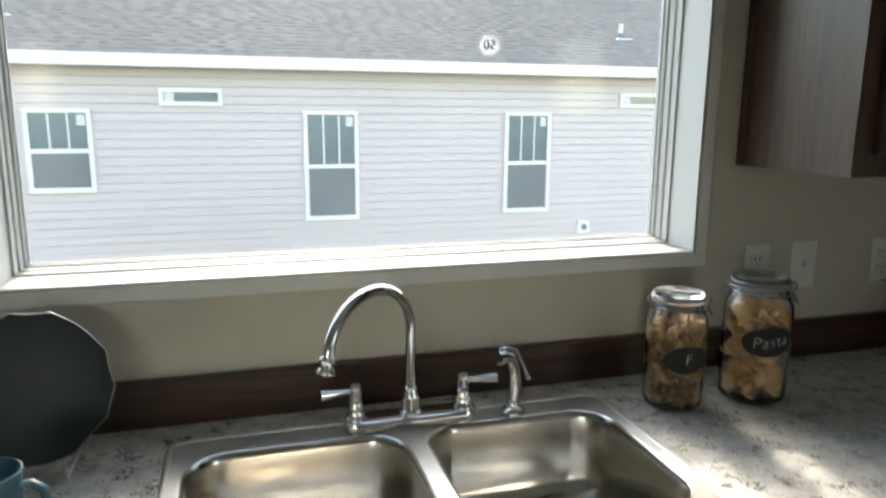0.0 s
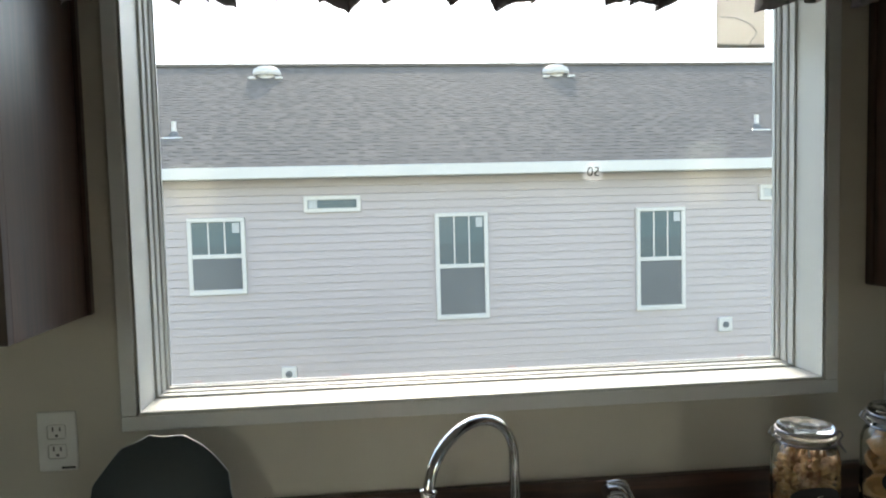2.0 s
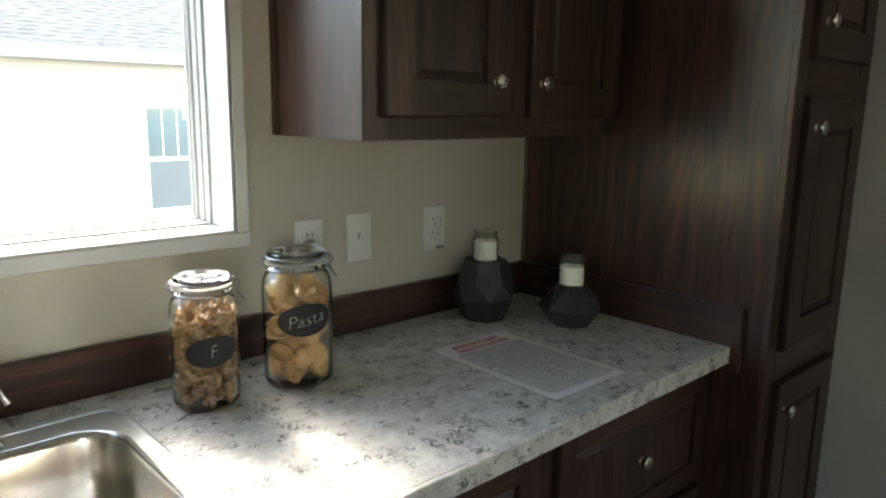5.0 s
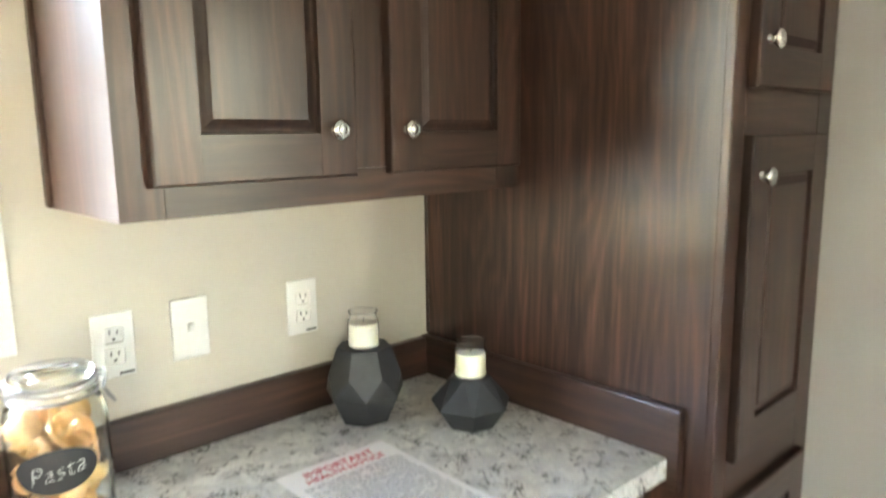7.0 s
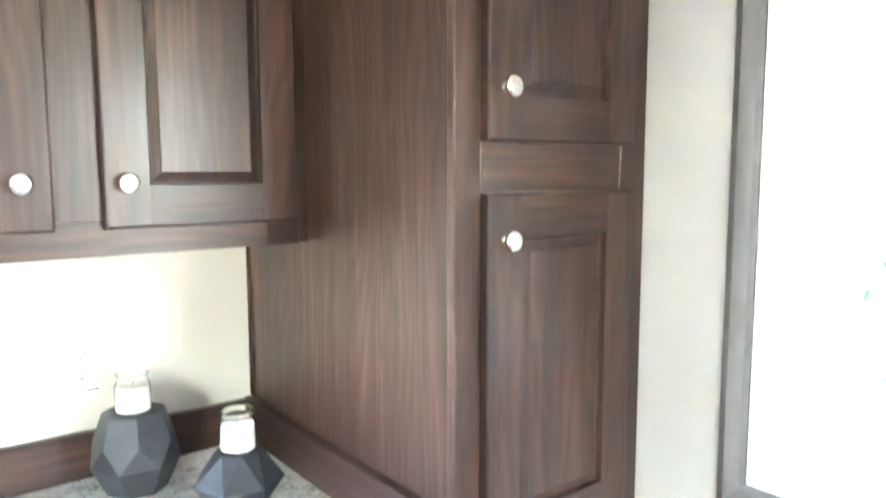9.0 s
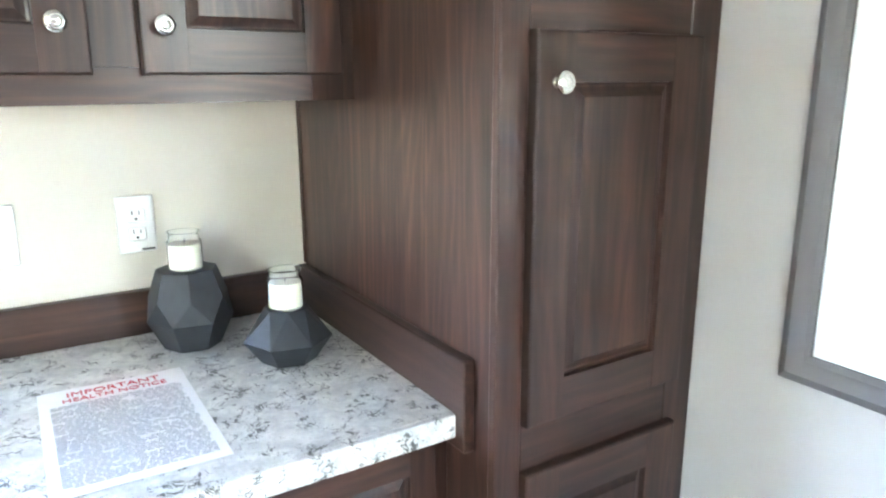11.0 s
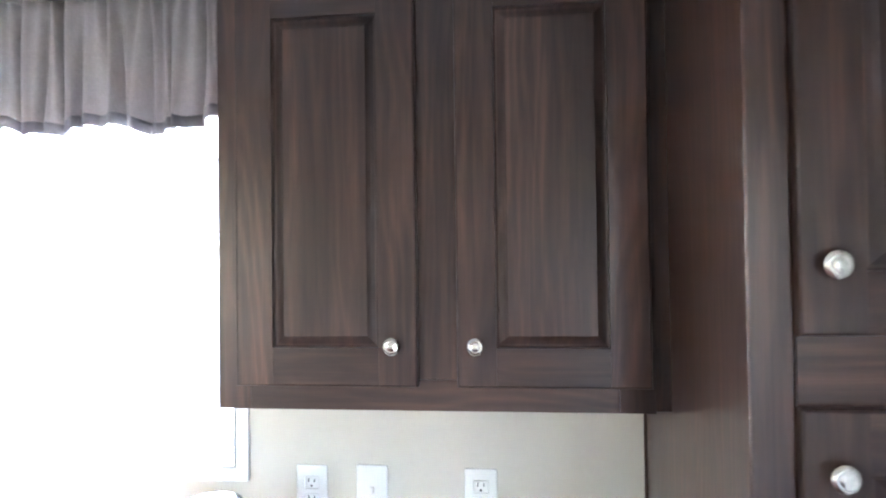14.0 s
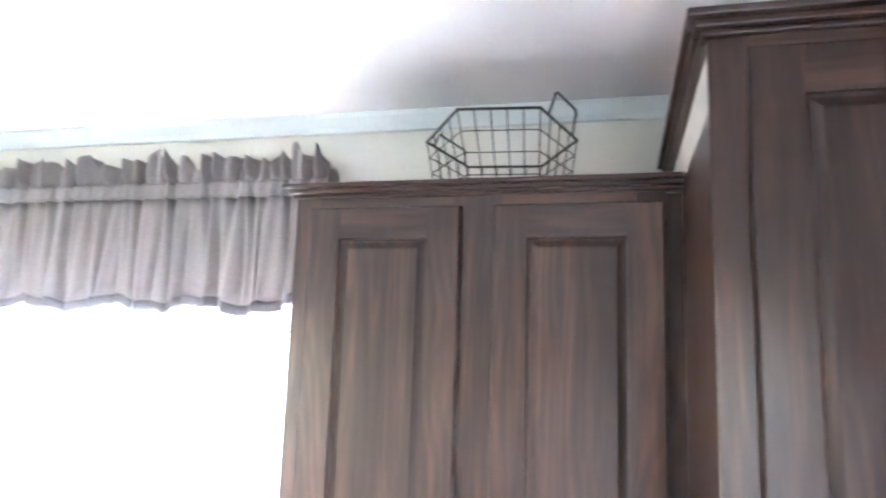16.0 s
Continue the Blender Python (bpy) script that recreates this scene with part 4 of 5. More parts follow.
V1, V2 = (1.335, -0.132), (1.468, -0.308)
faceted_vase("faceted_vase", pose(*V1, CTZ, 0, 0, 3), tall_body(), "tall matte black faceted ceramic vase on the counter")
candle_jar(pose(*V1, CTZ + 0.1562))
faceted_vase("faceted_vase", pose(*V2, CTZ, 0, 0, 48.7), squat_body(), "squat matte black faceted ceramic vase on the counter")
candle_jar(pose(*V2, CTZ + 0.1022))


# ---- notice on the counter ----
def make_notice():
    n = thing("paper_notice", pose(1.168, -0.420, CTZ + 0.0006, 0, 0, -1.0), "white printed notice sheet with red heading lying on the counter", "paper")
    bm = bmesh.new()
    g = 12
    vs = [[bm.verts.new((-0.114 + 0.228 * i / g, -0.178 + 0.356 * k / g, 0.0006 * math.sin(i * 0.7) * math.sin(k * 0.6) + 0.0008)) for k in range(g + 1)] for i in range(g + 1)]
    for i in range(g):
        for k in range(g):
            bm.faces.new((vs[i][k], vs[i + 1][k], vs[i + 1][k + 1], vs[i][k + 1]))
    sheet = part("sheet", bm, PAPER, n)
    text_mesh("IMPORTANT", 0.026, REDINK, "writing", sheet, pose(0, 0.150, 0.0020))
    text_mesh("HEALTH NOTICE", 0.021, REDINK, "writing", sheet, pose(0, 0.127, 0.0020))
    rnd = random.Random(3)
    bm = bmesh.new()
    y = 0.108
    while y > -0.158:
        x = -0.098
        while x < 0.096:
            w = rnd.uniform(0.006, 0.02)
            if rnd.random() > 0.06:
                box(x, min(0.1, x + w), y - 0.0010, y + 0.0010, 0.0018, 0.0021, 0, bm)
            x += w + 0.0025
        y -= 0.0052
    part("fine_print", bm, GREYINK, sheet, "small grey unreadable print")
    return n


make_notice()


# ---- outlets and switch ----
def plate_base(x, z, name, label, category):
    o = thing(name, pose(x, -0.0005, z), label, category, "wall plates")
    bm = box(-0.036, 0.036, -0.006, 0.0, -0.058, 0.058, 0.0035, None, 3)
    part("cover", bm, PLASTIC, o, "", 40)
    return o


def outlet(x, z):
    o = plate_base(x, z, "wall_outlet", "white duplex outlet on the beige wall", "outlet")
    for s in (-1, 1):
        f = part("socket", box(-0.017, 0.017, -0.0075, -0.0055, s * 0.019 - 0.014, s * 0.019 + 0.014, 0.004, None, 2), PLASTIC, o, "", 40)
        for sx, hh in ((-0.0065, 0.0045), (0.0065, 0.0038)):
            part("slot", box(sx - 0.0012, sx + 0.0012, -0.0079, -0.0072, s * 0.019 + 0.001, s * 0.019 + 0.001 + hh * 2), DARKSLOT, f)
        part("slot", box(-0.0025, 0.0025, -0.0079, -0.0072, s * 0.019 - 0.0095, s * 0.019 - 0.005, 0.0003), DARKSLOT, f)
    part("strip_label", box(0.006, 0.031, -0.0066, -0.0058, -0.0535, -0.0495), DARKSLOT, o, "small dark printed strip")
    return o


outlet(0.892, 1.140)
outlet(1.273, 1.140)
outlet(-0.845, 1.145)
sw = plate_base(1.030, 1.143, "light_switch", "white single light switch on the beige wall", "switch")
part("toggle", box(-0.005, 0.005, -0.014, -0.0055, -0.004, 0.010, 0.0015), PLASTIC, sw)
part("toggle_seat", box(-0.0075, 0.0075, -0.0068, -0.0056, -0.0125, 0.0125, 0.0005), PLASTIC, sw)


# ---- plate on its stand, and mug ----
def make_charger():
    p = thing("charger_plate", pose(-0.625, -0.128, CTZ + 0.005, -14, 0, 0), "large charcoal scalloped plate standing on a clear easel", "plate")
    R, n = 0.129, 132
    bm = bmesh.new()

    def edge(a):
        k = (a / (2 * math.pi) * 11 + 0.25 * math.sin(a * 3 + 0.6)) % 1.0
        return R * (0.993 + 0.006 * math.sin(a * 4 + 1.0) - (0.040 + 0.014 * math.sin(a * 5)) * math.sin(k * math.pi) ** 0.9)
    rows = [(0.0, -0.006), (0.3, -0.0065), (0.5, -0.0085), (0.7, -0.0125), (0.85, -0.017), (0.95, -0.0215), (1.0, -0.024), (1.0, -0.019), (0.9, -0.014), (0.7, -0.003), (0.5, 0.0), (0.0, 0.0)]
    rings = []
    for q, y in rows:
        if q == 0:
            rings.append([bm.verts.new((0, y, R))])
        else:
            rings.append([bm.verts.new((edge(2 * math.pi * i / n) * q * math.cos(2 * math.pi * i / n), y, R + edge(2 * math.pi * i / n) * q * math.sin(2 * math.pi * i / n))) for i in range(n)])
    for a, b in zip(rings, rings[1:]):
        for i in range(n):
            if len(a) == 1:
                bm.faces.new((a[0], b[i - 1], b[i]))
            elif len(b) == 1:
                bm.faces.new((a[i - 1], a[i], b[0]))
            else:
                bm.faces.new((a[i - 1], a[i], b[i], b[i - 1]))
    part("dish", bm, PLATE, p, "", 50)
    rim = [(edge(2 * math.pi * i / n) * math.cos(2 * math.pi * i / n), -0.0215, R + edge(2 * math.pi * i / n) * math.sin(2 * math.pi * i / n)) for i in range(n)]
    part("rim", tube(rim, 0.0017, 6, None, True), RIMGLAZE, p, "thin pale rim", 60)
    s = thing("plate_stand", pose(-0.625, -0.128, CTZ), "clear plastic easel holding the plate", "stand")
    for sx in (-0.055, 0.055):
        part("leg", tube([(sx, -0.055, 0.022), (sx, -0.052, 0.004), (sx, -0.02, 0.0035), (sx, 0.03, 0.0035), (sx, 0.045, 0.09), (sx, 0.05, 0.13)], 0.0042, 8), CLEARPLASTIC, s)
    part("crossbar", tube([(-0.055, 0.03, 0.0035), (0.055, 0.03, 0.0035)], 0.0035, 8), CLEARPLASTIC, s)


make_charger()


def make_mug():
    m = thing("mug", pose(-0.631, -0.338, CTZ, 0, 0, -8), "teal blue glazed mug on the counter before the plate", "mug")
    part("cup", lathe([(0, 0.0), (0.028, 0.0), (0.03, 0.003), (0.036, 0.02), (0.042, 0.06), (0.045, 0.10), (0.0455, 0.103), (0.043, 0.103), (0.039, 0.06), (0.033, 0.02), (0.026, 0.008), (0, 0.007)], 40), MUG, m, "", 40)
    part("handle", tube([(0.041, 0, 0.082), (0.058, 0, 0.084), (0.073, 0, 0.073), (0.076, 0, 0.054), (0.066, 0, 0.036), (0.05, 0, 0.026), (0.036, 0, 0.026)], [0.0055, 0.006, 0.0065, 0.0065, 0.0062, 0.0058, 0.005], 10), MUG, m, "", 60)
    return m


make_mug()


# ---- valance ----
def make_valance():
    v = thing("window_valance", pose(0, -0.068, 0), "gathered taupe cloth valance with ruffled heading over the window", "curtain")
    rnd = random.Random(12)
    x0, x1 = -0.775, 0.775
    n = 620
    ph = [rnd.uniform(0, 6.3) for _ in range(6)]

    def fold(s, z):
        low = max(0.0, min(1.0, (2.26 - z) / 0.3))
        a = 0.010 * math.sin(s * 100 + ph[0] + 2.2 * math.sin(s * 15 + ph[3])) + 0.008 * math.sin(s * 190 + ph[1] + 1.5 * math.sin(s * 9))
        b = 0.021 * math.sin(s * 66 + ph[2] + 2.0 * math.sin(s * 12.3 + ph[4])) + 0.012 * math.sin(s * 37 + ph[5]) + 0.003 * math.sin(s * 215 + ph[0])
        d = s * 17 + 0.35 * math.sin(s * 11 + ph[2]) + 0.2 * math.sin(s * 29 + ph[0]) + 0.25 * (2.26 - z)
        d = abs(d - round(d))
        b = b * 0.8 - 0.04 * math.exp(-(d / 0.1) ** 1.5) + 0.01
        puff = 1.0 + 1.1 * max(0.0, min(1.0, (z - 2.304) / 0.03))
        return (a * (1 - low) + b * low) * puff

    def sheet(name, zs, material, yoff=0.0):
        bm = bmesh.new()
        grid = []
        for i in range(n + 1):
            s = x0 + (x1 - x0) * i / n
            col = []
            for z in zs(s):
                pinch = 0.45 if 2.262 < z < 2.305 else 1.0
                shift = 0.006 * math.sin(s * 52 + ph[1] + z * 9)
                col.append(bm.verts.new((s + shift, -fold(s, z) * pinch + yoff, z)))
            grid.append(col)
        for a, b in zip(grid, grid[1:]):
            for k in range(len(a) - 1):
                f = bm.faces.new((a[k], a[k + 1], b[k + 1], b[k]))
                f.smooth = True
        ob = link_mesh(name, bm, material, v)
        sol = ob.modifiers.new("thick", 'SOLIDIFY')
        sol.thickness = 0.0012
        return ob

    def hem_z(s):
        return 1.960 + 0.010 * math.sin(s * 23 + ph[2]) + 0.006 * math.sin(s * 61 + ph[0])

    def head_z(s):
        return 2.360 + 0.027 * (1 - abs(math.sin(s * 41 + ph[0] + 1.6 * math.sin(s * 17 + ph[3]))) ** 1.4) + 0.014 * math.sin(s * 29 + ph[4]) + 0.005 * math.sin(s * 133 + ph[1])

    sheet("skirt", lambda s: [hem_z(s) + 0.028 + (2.262 - hem_z(s) - 0.028) * q / 9 for q in range(10)], CLOTH)
    sheet("hem", lambda s: [hem_z(s) + 0.028 * q / 2 for q in range(3)], HEM, -0.0008)
    sheet("rod_pocket", lambda s: [2.262, 2.275, 2.285, 2.295, 2.304], CLOTH, -0.006)
    sheet("ruffle", lambda s: [2.304 + (head_z(s) - 2.304) * q / 4 for q in range(5)], CLOTH)
    part("rod", tube([(x0 - 0.01, 0.06, 2.284), (x0 - 0.008, 0.012, 2.284), (x0 + 0.01, 0.006, 2.284), (x1 - 0.01, 0.006, 2.284), (x1 + 0.008, 0.012, 2.284), (x1 + 0.01, 0.066, 2.284)], 0.005, 8), WHITE, v, "white curtain rod")
    for s, xe in ((-1, x0), (1, x1)):
        bm = bmesh.new()
        cols = []
        for i in range(9):
            y = -0.004 + 0.066 * i / 8
            wob = 0.005 * math.sin(i * 1.7)
            cols.append([bm.verts.new((xe + s * (0.004 + wob * (1 if z < 2.25 else 0.4)), y, z)) for z in (1.962, 1.99, 2.1, 2.2, 2.262, 2.285, 2.304, 2.335 + 0.012 * math.sin(i * 2.1))])
        for a, b in zip(cols, cols[1:]):
            for k in range(len(a) - 1):
                bm.faces.new((a[k], a[k + 1], b[k + 1], b[k])).smooth = True
        ob = link_mesh("return", bm, CLOTH, v)
        ob.modifiers.new("thick", 'SOLIDIFY').thickness = 0.0012
    return v


make_valance()


# ---- wire basket on the wall cabinet ----
def make_basket():
    base = CT + 0.0305
    b = thing("wire_basket", pose(1.255, -0.225, base), "black wire hexagonal basket with swing handles on the wall cabinet", "basket")
    H = 0.112
    top = [(-0.055, -0.211), (0.105, -0.196), (0.163, 0.013), (0.066, 0.206), (-0.116, 0.19), (-0.167, -0.020)]
    bot = [(x * 0.9, y * 0.62 + 0.01) for x, y in top]
    part("rim", tube([(x, y, H) for x, y in top], 0.0032, 8, None, True), WIRE, b)
    for f in (0.02, 0.36, 0.68):
        part("hoop", tube([(bx + (tx - bx) * f, by + (ty - by) * f, H * f + 0.0015) for (tx, ty), (bx, by) in zip(top, bot)], 0.0013, 6, None, True), WIRE, b)
    for i in range(6):
        t0, t1, b0, b1 = top[i], top[(i + 1) % 6], bot[i], bot[(i + 1) % 6]
        k = 5 if i in (0, 3) else 4
        for q in range(k):
            u = q / k
            part("wire", tube([(t0[0] + (t1[0] - t0[0]) * u, t0[1] + (t1[1] - t0[1]) * u, H), (b0[0] + (b1[0] - b0[0]) * u, b0[1] + (b1[1] - b0[1]) * u, 0.0015)], 0.0014, 6), WIRE, b)
    for q in range(1, 6):
        y = -0.115 + 0.25 * q / 6
        part("bottom_wire", tube([(-0.10, y, 0.0015), (0.10, y, 0.0015)], 0.0013, 6), WIRE, b)
    p0, p1 = Vector((*top[1], H)), Vector((*top[2], H))
    a, c = p0.lerp(p1, 0.2), p0.lerp(p1, 0.85)
    up = Vector((0.012, 0.0, 0.052))
    part("handle", tube([a, a.lerp(c, 0.06) + up * 0.9, a.lerp(c, 0.12) + up, a.lerp(c, 0.88) + up, a.lerp(c, 0.94) + up * 0.9, c], 0.0026, 8), WIRE, b)
    p0, p1 = Vector((*top[4], H)), Vector((*top[5], H))
    a, c = p0.lerp(p1, 0.1), p0.lerp(p1, 0.85)
    inw = Vector((0.008, -0.004, 0.030))
    part("handle", tube([a, a.lerp(c, 0.08) + inw, a.lerp(c, 0.92) + inw, c], 0.0026, 8), WIRE, b)
    return b


make_basket()


# ---- framed print on the east wall ----
def make_picture():
    y0, y1, z0, z1 = -1.72, -0.915, 0.965, 1.913
    p = thing("framed_print", pose(EAST - 0.001, 0, 0), "botanical print under glass in a grey-brown wooden frame", "picture")
    w = 0.047

    def rail(a, b, m):
        bm = bmesh.new()
        prof = [(0, 0.0), (0, -0.013), (0.005, -0.020), (0.016, -0.024), (0.028, -0.021), (0.037, -0.013), (0.047, -0.011), (0.047, 0.0)]
        va = [bm.verts.new(a(u, d)) for u, d in prof]
        vb = [bm.verts.new(b(u, d)) for u, d in prof]
        for i in range(len(prof)):
            bm.faces.new((va[i - 1], va[i], vb[i], vb[i - 1]))
        bm.faces.new(va[::-1])
        bm.faces.new(vb)
        part("frame_rail", bm, m, p, "", 30)
    rail(lambda u, d: (d, y1 - u, z0 + u), lambda u, d: (d, y1 - u, z1 - u), FRAMEWOOD)
    rail(lambda u, d: (d, y0 + u, z0 + u), lambda u, d: (d, y0 + u, z1 - u), FRAMEWOOD)
    rail(lambda u, d: (d, y0 + u, z0 + u), lambda u, d: (d, y1 - u, z0 + u), FRAMEWOOD)
    rail(lambda u, d: (d, y0 + u, z1 - u), lambda u, d: (d, y1 - u, z1 - u), FRAMEWOOD)
    sheet = part("mat_board", box(-0.006, -0.002, y0 + w - 0.002, y1 - w + 0.002, z0 + w - 0.002, z1 - w + 0.002), PAPER, p, "white mat board")
    rnd = random.Random(21)
    bm = bmesh.new()
    for cy, cz, sp in ((-1.20, 1.31, 0.10), (-1.23, 1.18, 0.09), (-1.32, 1.44, 0.15)):
        for i in range(34):
            y, z = cy + rnd.gauss(0, sp * 0.45), cz + rnd.gauss(0, sp * 0.5)
            a, s = rnd.uniform(0, 6.3), rnd.uniform(0.008, 0.02)
            pts = [(s, 0), (s * 0.3, s * 0.32), (-s * 0.5, s * 0.28), (-s, 0), (-s * 0.5, -s * 0.28), (s * 0.3, -s * 0.32)]
            bm.faces.new([bm.verts.new((-0.0064 - 0.00004 * i, y + q * math.cos(a) - r * math.sin(a), z + q * math.sin(a) + r * math.cos(a))) for q, r in pts])
    part("printed_leaves", bm, LEAF, sheet, "loose green printed leaves")
    g = part("glass_sheet", box(-0.0105, -0.009, y0 + w - 0.001, y1 - w + 0.001, z0 + w - 0.001, z1 - w + 0.001), PANE, p)
    g.visible_shadow = False
    return p


make_picture()


# ---- outdoors ----
GROUND_Z = -1.05
bm = bmesh.new()
bmesh.ops.create_grid(bm, x_segments=40, y_segments=40, size=300.0, matrix=Matrix.Translation((0, 60, GROUND_Z)))
tagged(link_mesh("ground", bm, GRASS), "dry green mown grass between the houses", "ground", kind="structure")

HY = 8.93          # face of the neighbouring house
HX0, HX1 = -9.5, 12.0
HB, HT = -0.965, 1.99
EAVE_Y, EAVE_Z, RIDGE_Y, RIDGE_Z = 8.55, 2.13, 13.2, 4.40


def make_house():
    h = thing("neighbour_house", pose(0, 0, 0), "grey vinyl-sided manufactured house on block piers with shingled roof", "house")
    core = part("wall", box(HX0, HX1, HY + 0.03, HY + 8.5, HB, HT + 0.05), SIDING, h)
    part("wall", box(HX0 - 0.02, HX1 + 0.02, HY + 0.0, HY + 0.029, HB - 0.03, HB + 0.04), HOUSEWHITE, h, "pale starter strip")
    # roof slopes
    bm = bmesh.new()
    pts = [(EAVE_Y, EAVE_Z), (RIDGE_Y, RIDGE_Z), (2 * RIDGE_Y - EAVE_Y, EAVE_Z), (2 * RIDGE_Y - EAVE_Y, EAVE_Z - 0.1), (RIDGE_Y, RIDGE_Z - 0.12), (EAVE_Y, EAVE_Z - 0.1)]
    a = [bm.verts.new((HX0 - 0.3, y, z)) for y, z in pts]
    b = [bm.verts.new((HX1 + 0.3, y, z)) for y, z in pts]
    for i in range(6):
        bm.faces.new((a[i - 1], a[i], b[i], b[i - 1]))
    bm.faces.new([a[0], a[1], a[4], a[5]])
    bm.faces.new([a[1], a[2], a[3], a[4]])
    bm.faces.new([b[0], b[5], b[4], b[1]])
    bm.faces.new([b[1], b[4], b[3], b[2]])
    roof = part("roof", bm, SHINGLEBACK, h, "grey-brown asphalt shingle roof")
    part("fascia", box(HX0 - 0.3, HX1 + 0.3, EAVE_Y - 0.03, EAVE_Y + 0.02, EAVE_Z - 0.145, EAVE_Z + 0.012, 0.006), HOUSEWHITE, h, "white eave fascia")
    part("soffit", box(HX0 - 0.3, HX1 + 0.3, EAVE_Y + 0.0205, HY + 0.028, EAVE_Z - 0.138, EAVE_Z - 0.123), HOUSEWHITE, h, "white soffit")
    # shingle tabs
    rnd = random.Random(8)
    slope = Vector((0, RIDGE_Y - EAVE_Y, RIDGE_Z - EAVE_Z))
    L = slope.length
    u = slope.normalized()
    nrm = Vector((0, -u.z, u.y))
    verts, faces = [], []
    exp_ = 0.142
    rows = int(L / exp_)
    for r in range(rows):
        x = HX0 - 0.3 + rnd.uniform(-0.1, 0)
        s0, s1 = r * exp_, min(L, (r + 1) * exp_ + 0.02)
        short = rnd.random() < 0.5
        while x < HX1 + 0.2:
            w = rnd.choice((0.1, 0.13, 0.16, 0.2))
            lift = 0.004
            short = not short
            cut = s0 + (0.052 if short else 0.0)
            base = Vector((0, EAVE_Y, EAVE_Z))
            k = len(verts)
            for (xx, ss, hh) in ((x, cut, lift), (x + w, cut, lift), (x + w, s1, 0.003), (x, s1, 0.003), (x, cut, 0.0005), (x + w, cut, 0.0005)):
                verts.append(base + u * ss + nrm * hh + Vector((xx, 0, 0)))
            faces += [(k, k + 1, k + 2, k + 3), (k + 4, k + 5, k + 1, k), (k + 4, k, k + 3), (k + 1, k + 5, k + 2)]
            x += w
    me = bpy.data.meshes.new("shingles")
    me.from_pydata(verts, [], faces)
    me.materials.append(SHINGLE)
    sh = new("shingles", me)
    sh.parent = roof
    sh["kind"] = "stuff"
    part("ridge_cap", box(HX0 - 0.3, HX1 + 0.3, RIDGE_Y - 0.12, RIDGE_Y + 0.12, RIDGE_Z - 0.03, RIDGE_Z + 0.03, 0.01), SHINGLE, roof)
    # roof vents
    for vx in (-2.1, 3.55):
        y = 12.6
        z = EAVE_Z + (y - EAVE_Y) / (RIDGE_Y - EAVE_Y) * (RIDGE_Z - EAVE_Z)
        vent = part("roof_vent", lathe([(0.17, z - 0.10), (0.17, z + 0.0), (0.25, z - 0.01), (0.27, z + 0.04), (0.24, z + 0.11), (0.16, z + 0.155), (0, z + 0.175)], 24, None, (vx, y)), HOUSEWHITE, h, "white roof vent")
        for s_ in (-1, 1):
            part("foot", box(vx + s_ * 0.25 - 0.07, vx + s_ * 0.25 + 0.07, y - 0.27, y - 0.21, z - 0.11, z - 0.06, 0.01), HOUSEWHITE, vent)
    for vx in (-3.13, 6.15):
        y = 9.75
        z = EAVE_Z + (y - EAVE_Y) / (RIDGE_Y - EAVE_Y) * (RIDGE_Z - EAVE_Z)
        pipe = part("vent_pipe", lathe([(0.036, z - 0.05), (0.036, z + 0.2), (0.028, z + 0.2), (0.028, z + 0.1)], 16, None, (vx, y)), HOUSEWHITE, h, "white plumbing vent pipe")
        part("boot", lathe([(0.09, z - 0.05), (0.075, z - 0.0), (0.045, z + 0.05), (0.037, z + 0.05)], 16, None, (vx, y)), SCREEN, pipe, "dark rubber pipe boot")
        part("flashing", box(vx - 0.15, vx + 0.15, y - 0.17, y - 0.11, z - 0.078, z - 0.05, 0.008), GALV, pipe)
    # windows
    for x0, x1, z0, z1, kind in ((-2.80, -2.0, 0.36, 1.457, 2), (0.714, 1.498, -0.127, 1.448, 2), (3.76, 4.53, -0.112, 1.450, 2), (-1.165, -0.353, 1.497, 1.735, 1), (5.72, 6.53, 1.52, 1.755, 1)):
        yf = HY - 0.05
        fw = 0.06
        bm = box(x0, x1, yf, HY + 0.02, z0, z0 + fw, 0.006)
        box(x0, x1, yf, HY + 0.02, z1 - fw, z1, 0.006, bm)
        box(x0, x0 + fw, yf, HY + 0.02, z0 + fw, z1 - fw, 0.006, bm)
        box(x1 - fw, x1, yf, HY + 0.02, z0 + fw, z1 - fw, 0.006, bm)
        wn = part("window", bm, HOUSEWHITE, h, "white-framed house window")
        if kind == 2:
            zm = (z0 + z1) / 2
            part("meeting_rail", box(x0 + fw, x1 - fw, yf + 0.005, HY + 0.015, zm - 0.03, zm + 0.03, 0.004), HOUSEWHITE, wn)
            part("pane", box(x0 + fw, x1 - fw, HY - 0.022, HY - 0.018, zm + 0.03, z1 - fw), DARKPANE, wn)
            part("screen", box(x0 + fw, x1 - fw, yf + 0.02, yf + 0.024, z0 + fw, zm - 0.03), SCREEN, wn)
            part("screen_frame", box(x0 + fw, x1 - fw, yf + 0.015, yf + 0.03, z0 + fw, z0 + fw + 0.015), GALV, wn)
            iw = x1 - x0 - 2 * fw
            for f in (1 / 3, 2 / 3):
                xm = x0 + fw + iw * f
                part("muntin", box(xm - 0.010, xm + 0.010, HY - 0.030, HY - 0.0225, zm + 0.03, z1 - fw), HOUSEWHITE, wn)
            part("energy_label", box(x1 - fw - 0.12, x1 - fw - 0.02, HY - 0.0245, HY - 0.0225, z1 - fw - 0.16, z1 - fw - 0.02), BLIND, wn, "pale label on the pane")
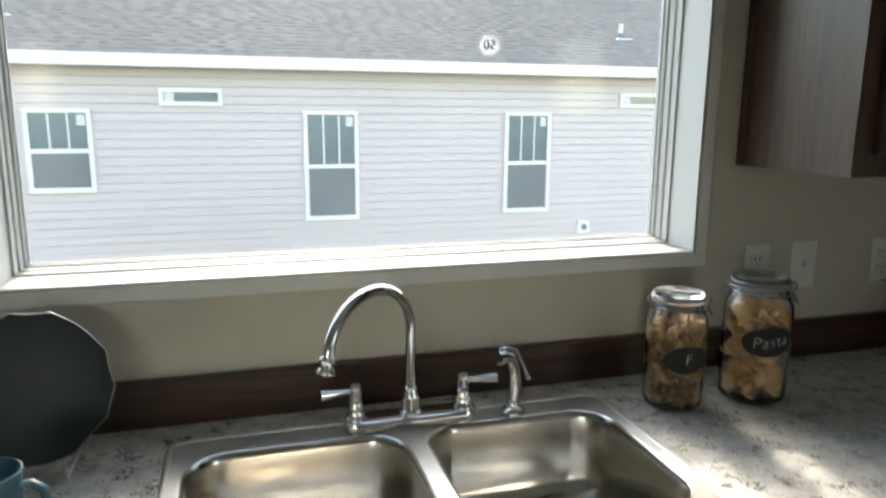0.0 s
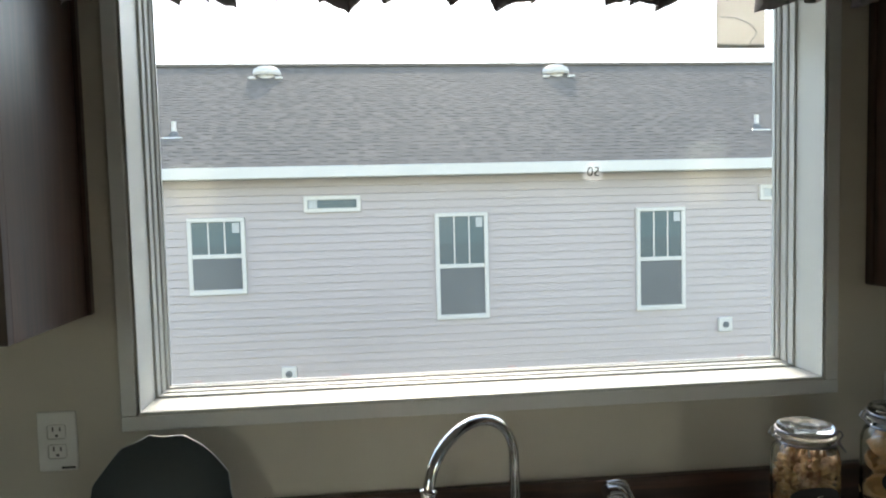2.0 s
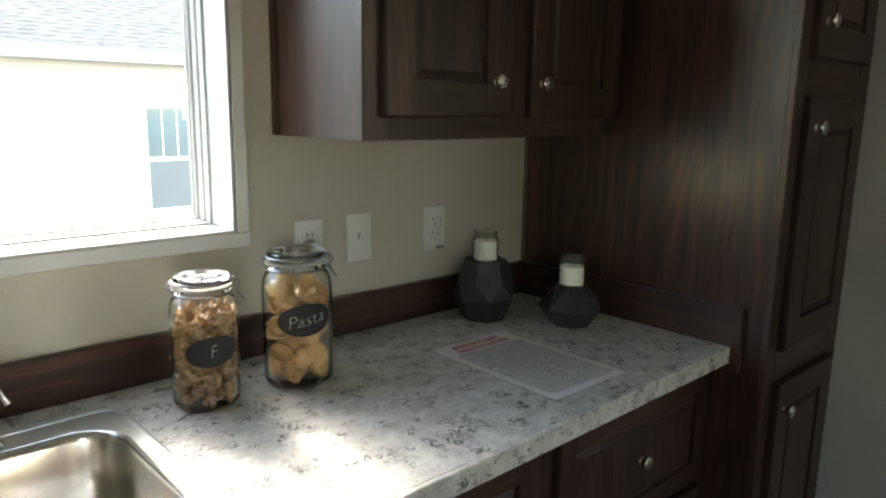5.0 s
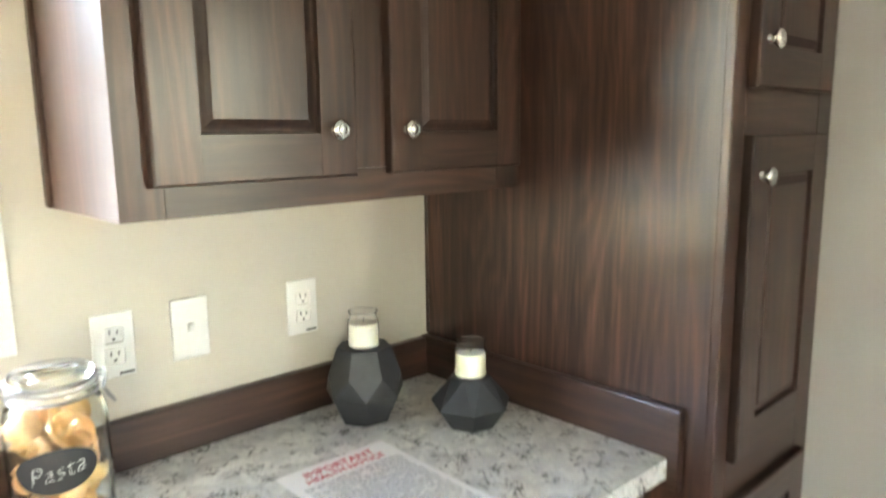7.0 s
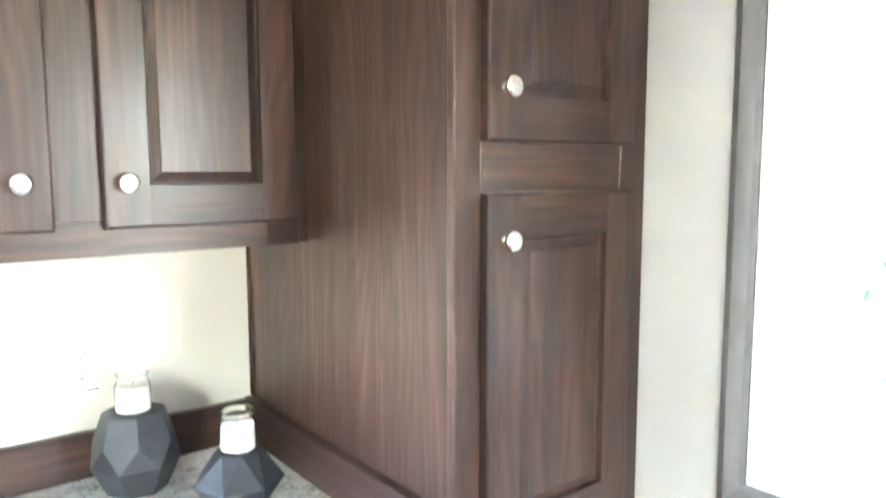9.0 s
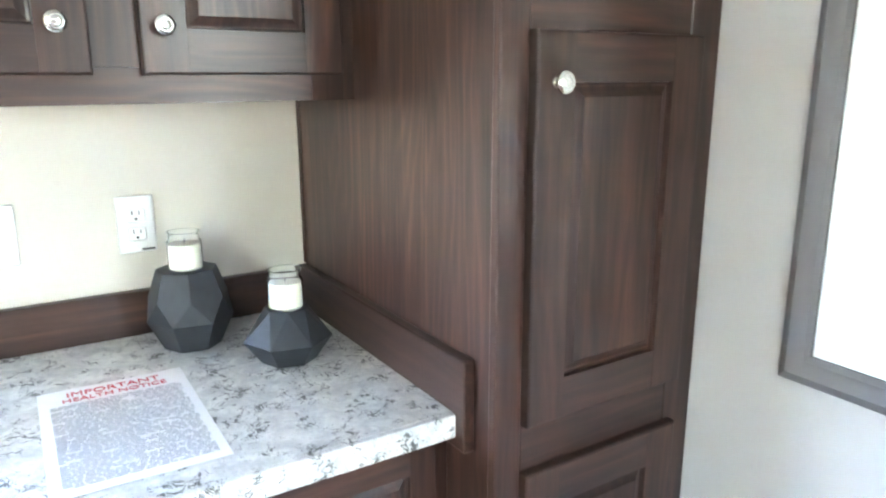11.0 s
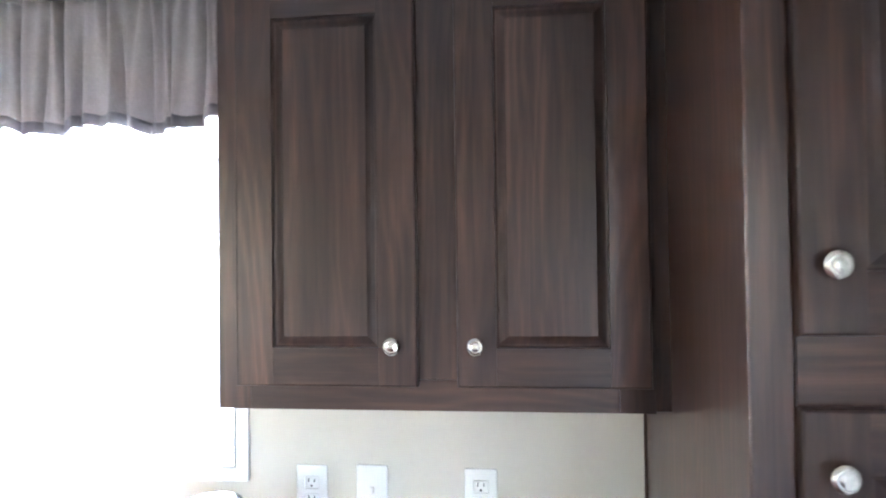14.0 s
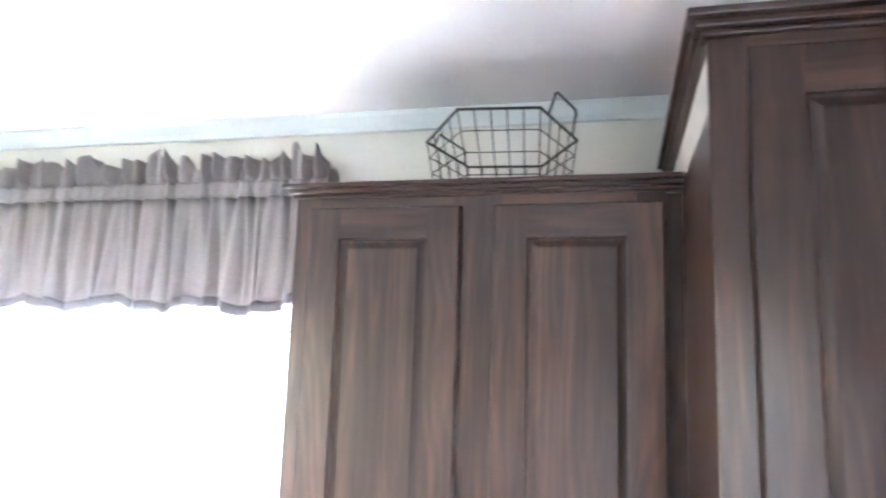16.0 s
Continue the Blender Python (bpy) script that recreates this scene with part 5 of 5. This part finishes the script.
            for q in range(9 if x0 > 0 else 3):
                zz = zm + 0.05 + q * 0.033
                part("blind_slat", box(x0 + fw + 0.01, x1 - fw - 0.01, HY - 0.0238, HY - 0.0222, zz, zz + 0.014), BLINDDARK, wn)
        else:
            part("pane", box(x0 + fw, x1 - fw, HY - 0.022, HY - 0.018, z0 + fw, z1 - fw), DARKPANE, wn)
            part("energy_label", box(x0 + fw + 0.01, x0 + fw + 0.13, HY - 0.0245, HY - 0.0225, z0 + fw, z1 - fw), BLIND, wn, "pale label on the pane")
    # boxes on the wall
    for bx, bz in ((-1.46, -0.83), (5.17, -0.38)):
        o = part("outlet_box", box(bx - 0.11, bx + 0.11, HY - 0.05, HY + 0.01, bz - 0.11, bz + 0.11, 0.01), HOUSEWHITE, h, "white exterior utility box")
        part("cover", lathe([(0, 0), (0.05, 0), (0.045, 0.02), (0, 0.025)], 16), SCREEN, o).matrix_basis = pose(bx, HY - 0.05, bz, 90)
    # block piers and tags
    for px in (-4.6, -2.75, -0.65, 1.82, 3.70, 5.44, 7.4):
        pier = part("pier", box(px - 0.2, px + 0.2, HY + 0.05, HY + 0.45, GROUND_Z - 0.02, HB, 0.01), BLOCK, h, "tan concrete block pier")
        part("mortar_joint", box(px - 0.203, px + 0.203, HY + 0.046, HY + 0.05, GROUND_Z + 0.044, GROUND_Z + 0.056), SCREEN, pier)
        part("tag", box(px - 0.06, px + 0.06, HY - 0.012, HY - 0.008, HB + 0.01, HB + 0.10), PINK, h, "faded pink tag")
    for py in (HY + 3.5, HY + 6.5):
        for px in (-2.75, 0.6, 3.9, 7.0):
            part("pier", box(px - 0.2, px + 0.2, py, py + 0.4, GROUND_Z - 0.02, HB), BLOCK, h)
    part("service_pipe", tube([(4.6, HY + 0.1, HB - 0.05), (4.75, HY - 0.02, HB - 0.1), (4.95, HY - 0.04, HB - 0.08), (5.1, HY, HB - 0.16), (5.1, HY + 0.1, HB - 0.5)], 0.03, 8), GALV, h)
    # lapped siding courses
    step = 0.1165
    n = int((HT - HB) / step) + 1
    bm = bmesh.new()
    prof = [(HY + 0.029, 0.0), (HY - 0.006, 0.0), (HY - 0.009, 0.005), (HY - 0.007, 0.012), (HY + 0.008, step * 0.97), (HY + 0.029, step + 0.004)]
    a = [bm.verts.new((HX0, y, z)) for y, z in prof]
    b = [bm.verts.new((HX1, y, z)) for y, z in prof]
    for i in range(len(prof)):
        bm.faces.new((a[i - 1], a[i], b[i], b[i - 1]))
    bm.faces.new(a[::-1])
    bm.faces.new(b)
    first = part("siding_board", bm, SIDING, core)
    first.location.z = HB + 0.04
    for i in range(1, n):
        o = new("siding_board", first.data)
        o.parent = core
        o.location.z = HB + 0.04 + i * step
    return h


make_house()
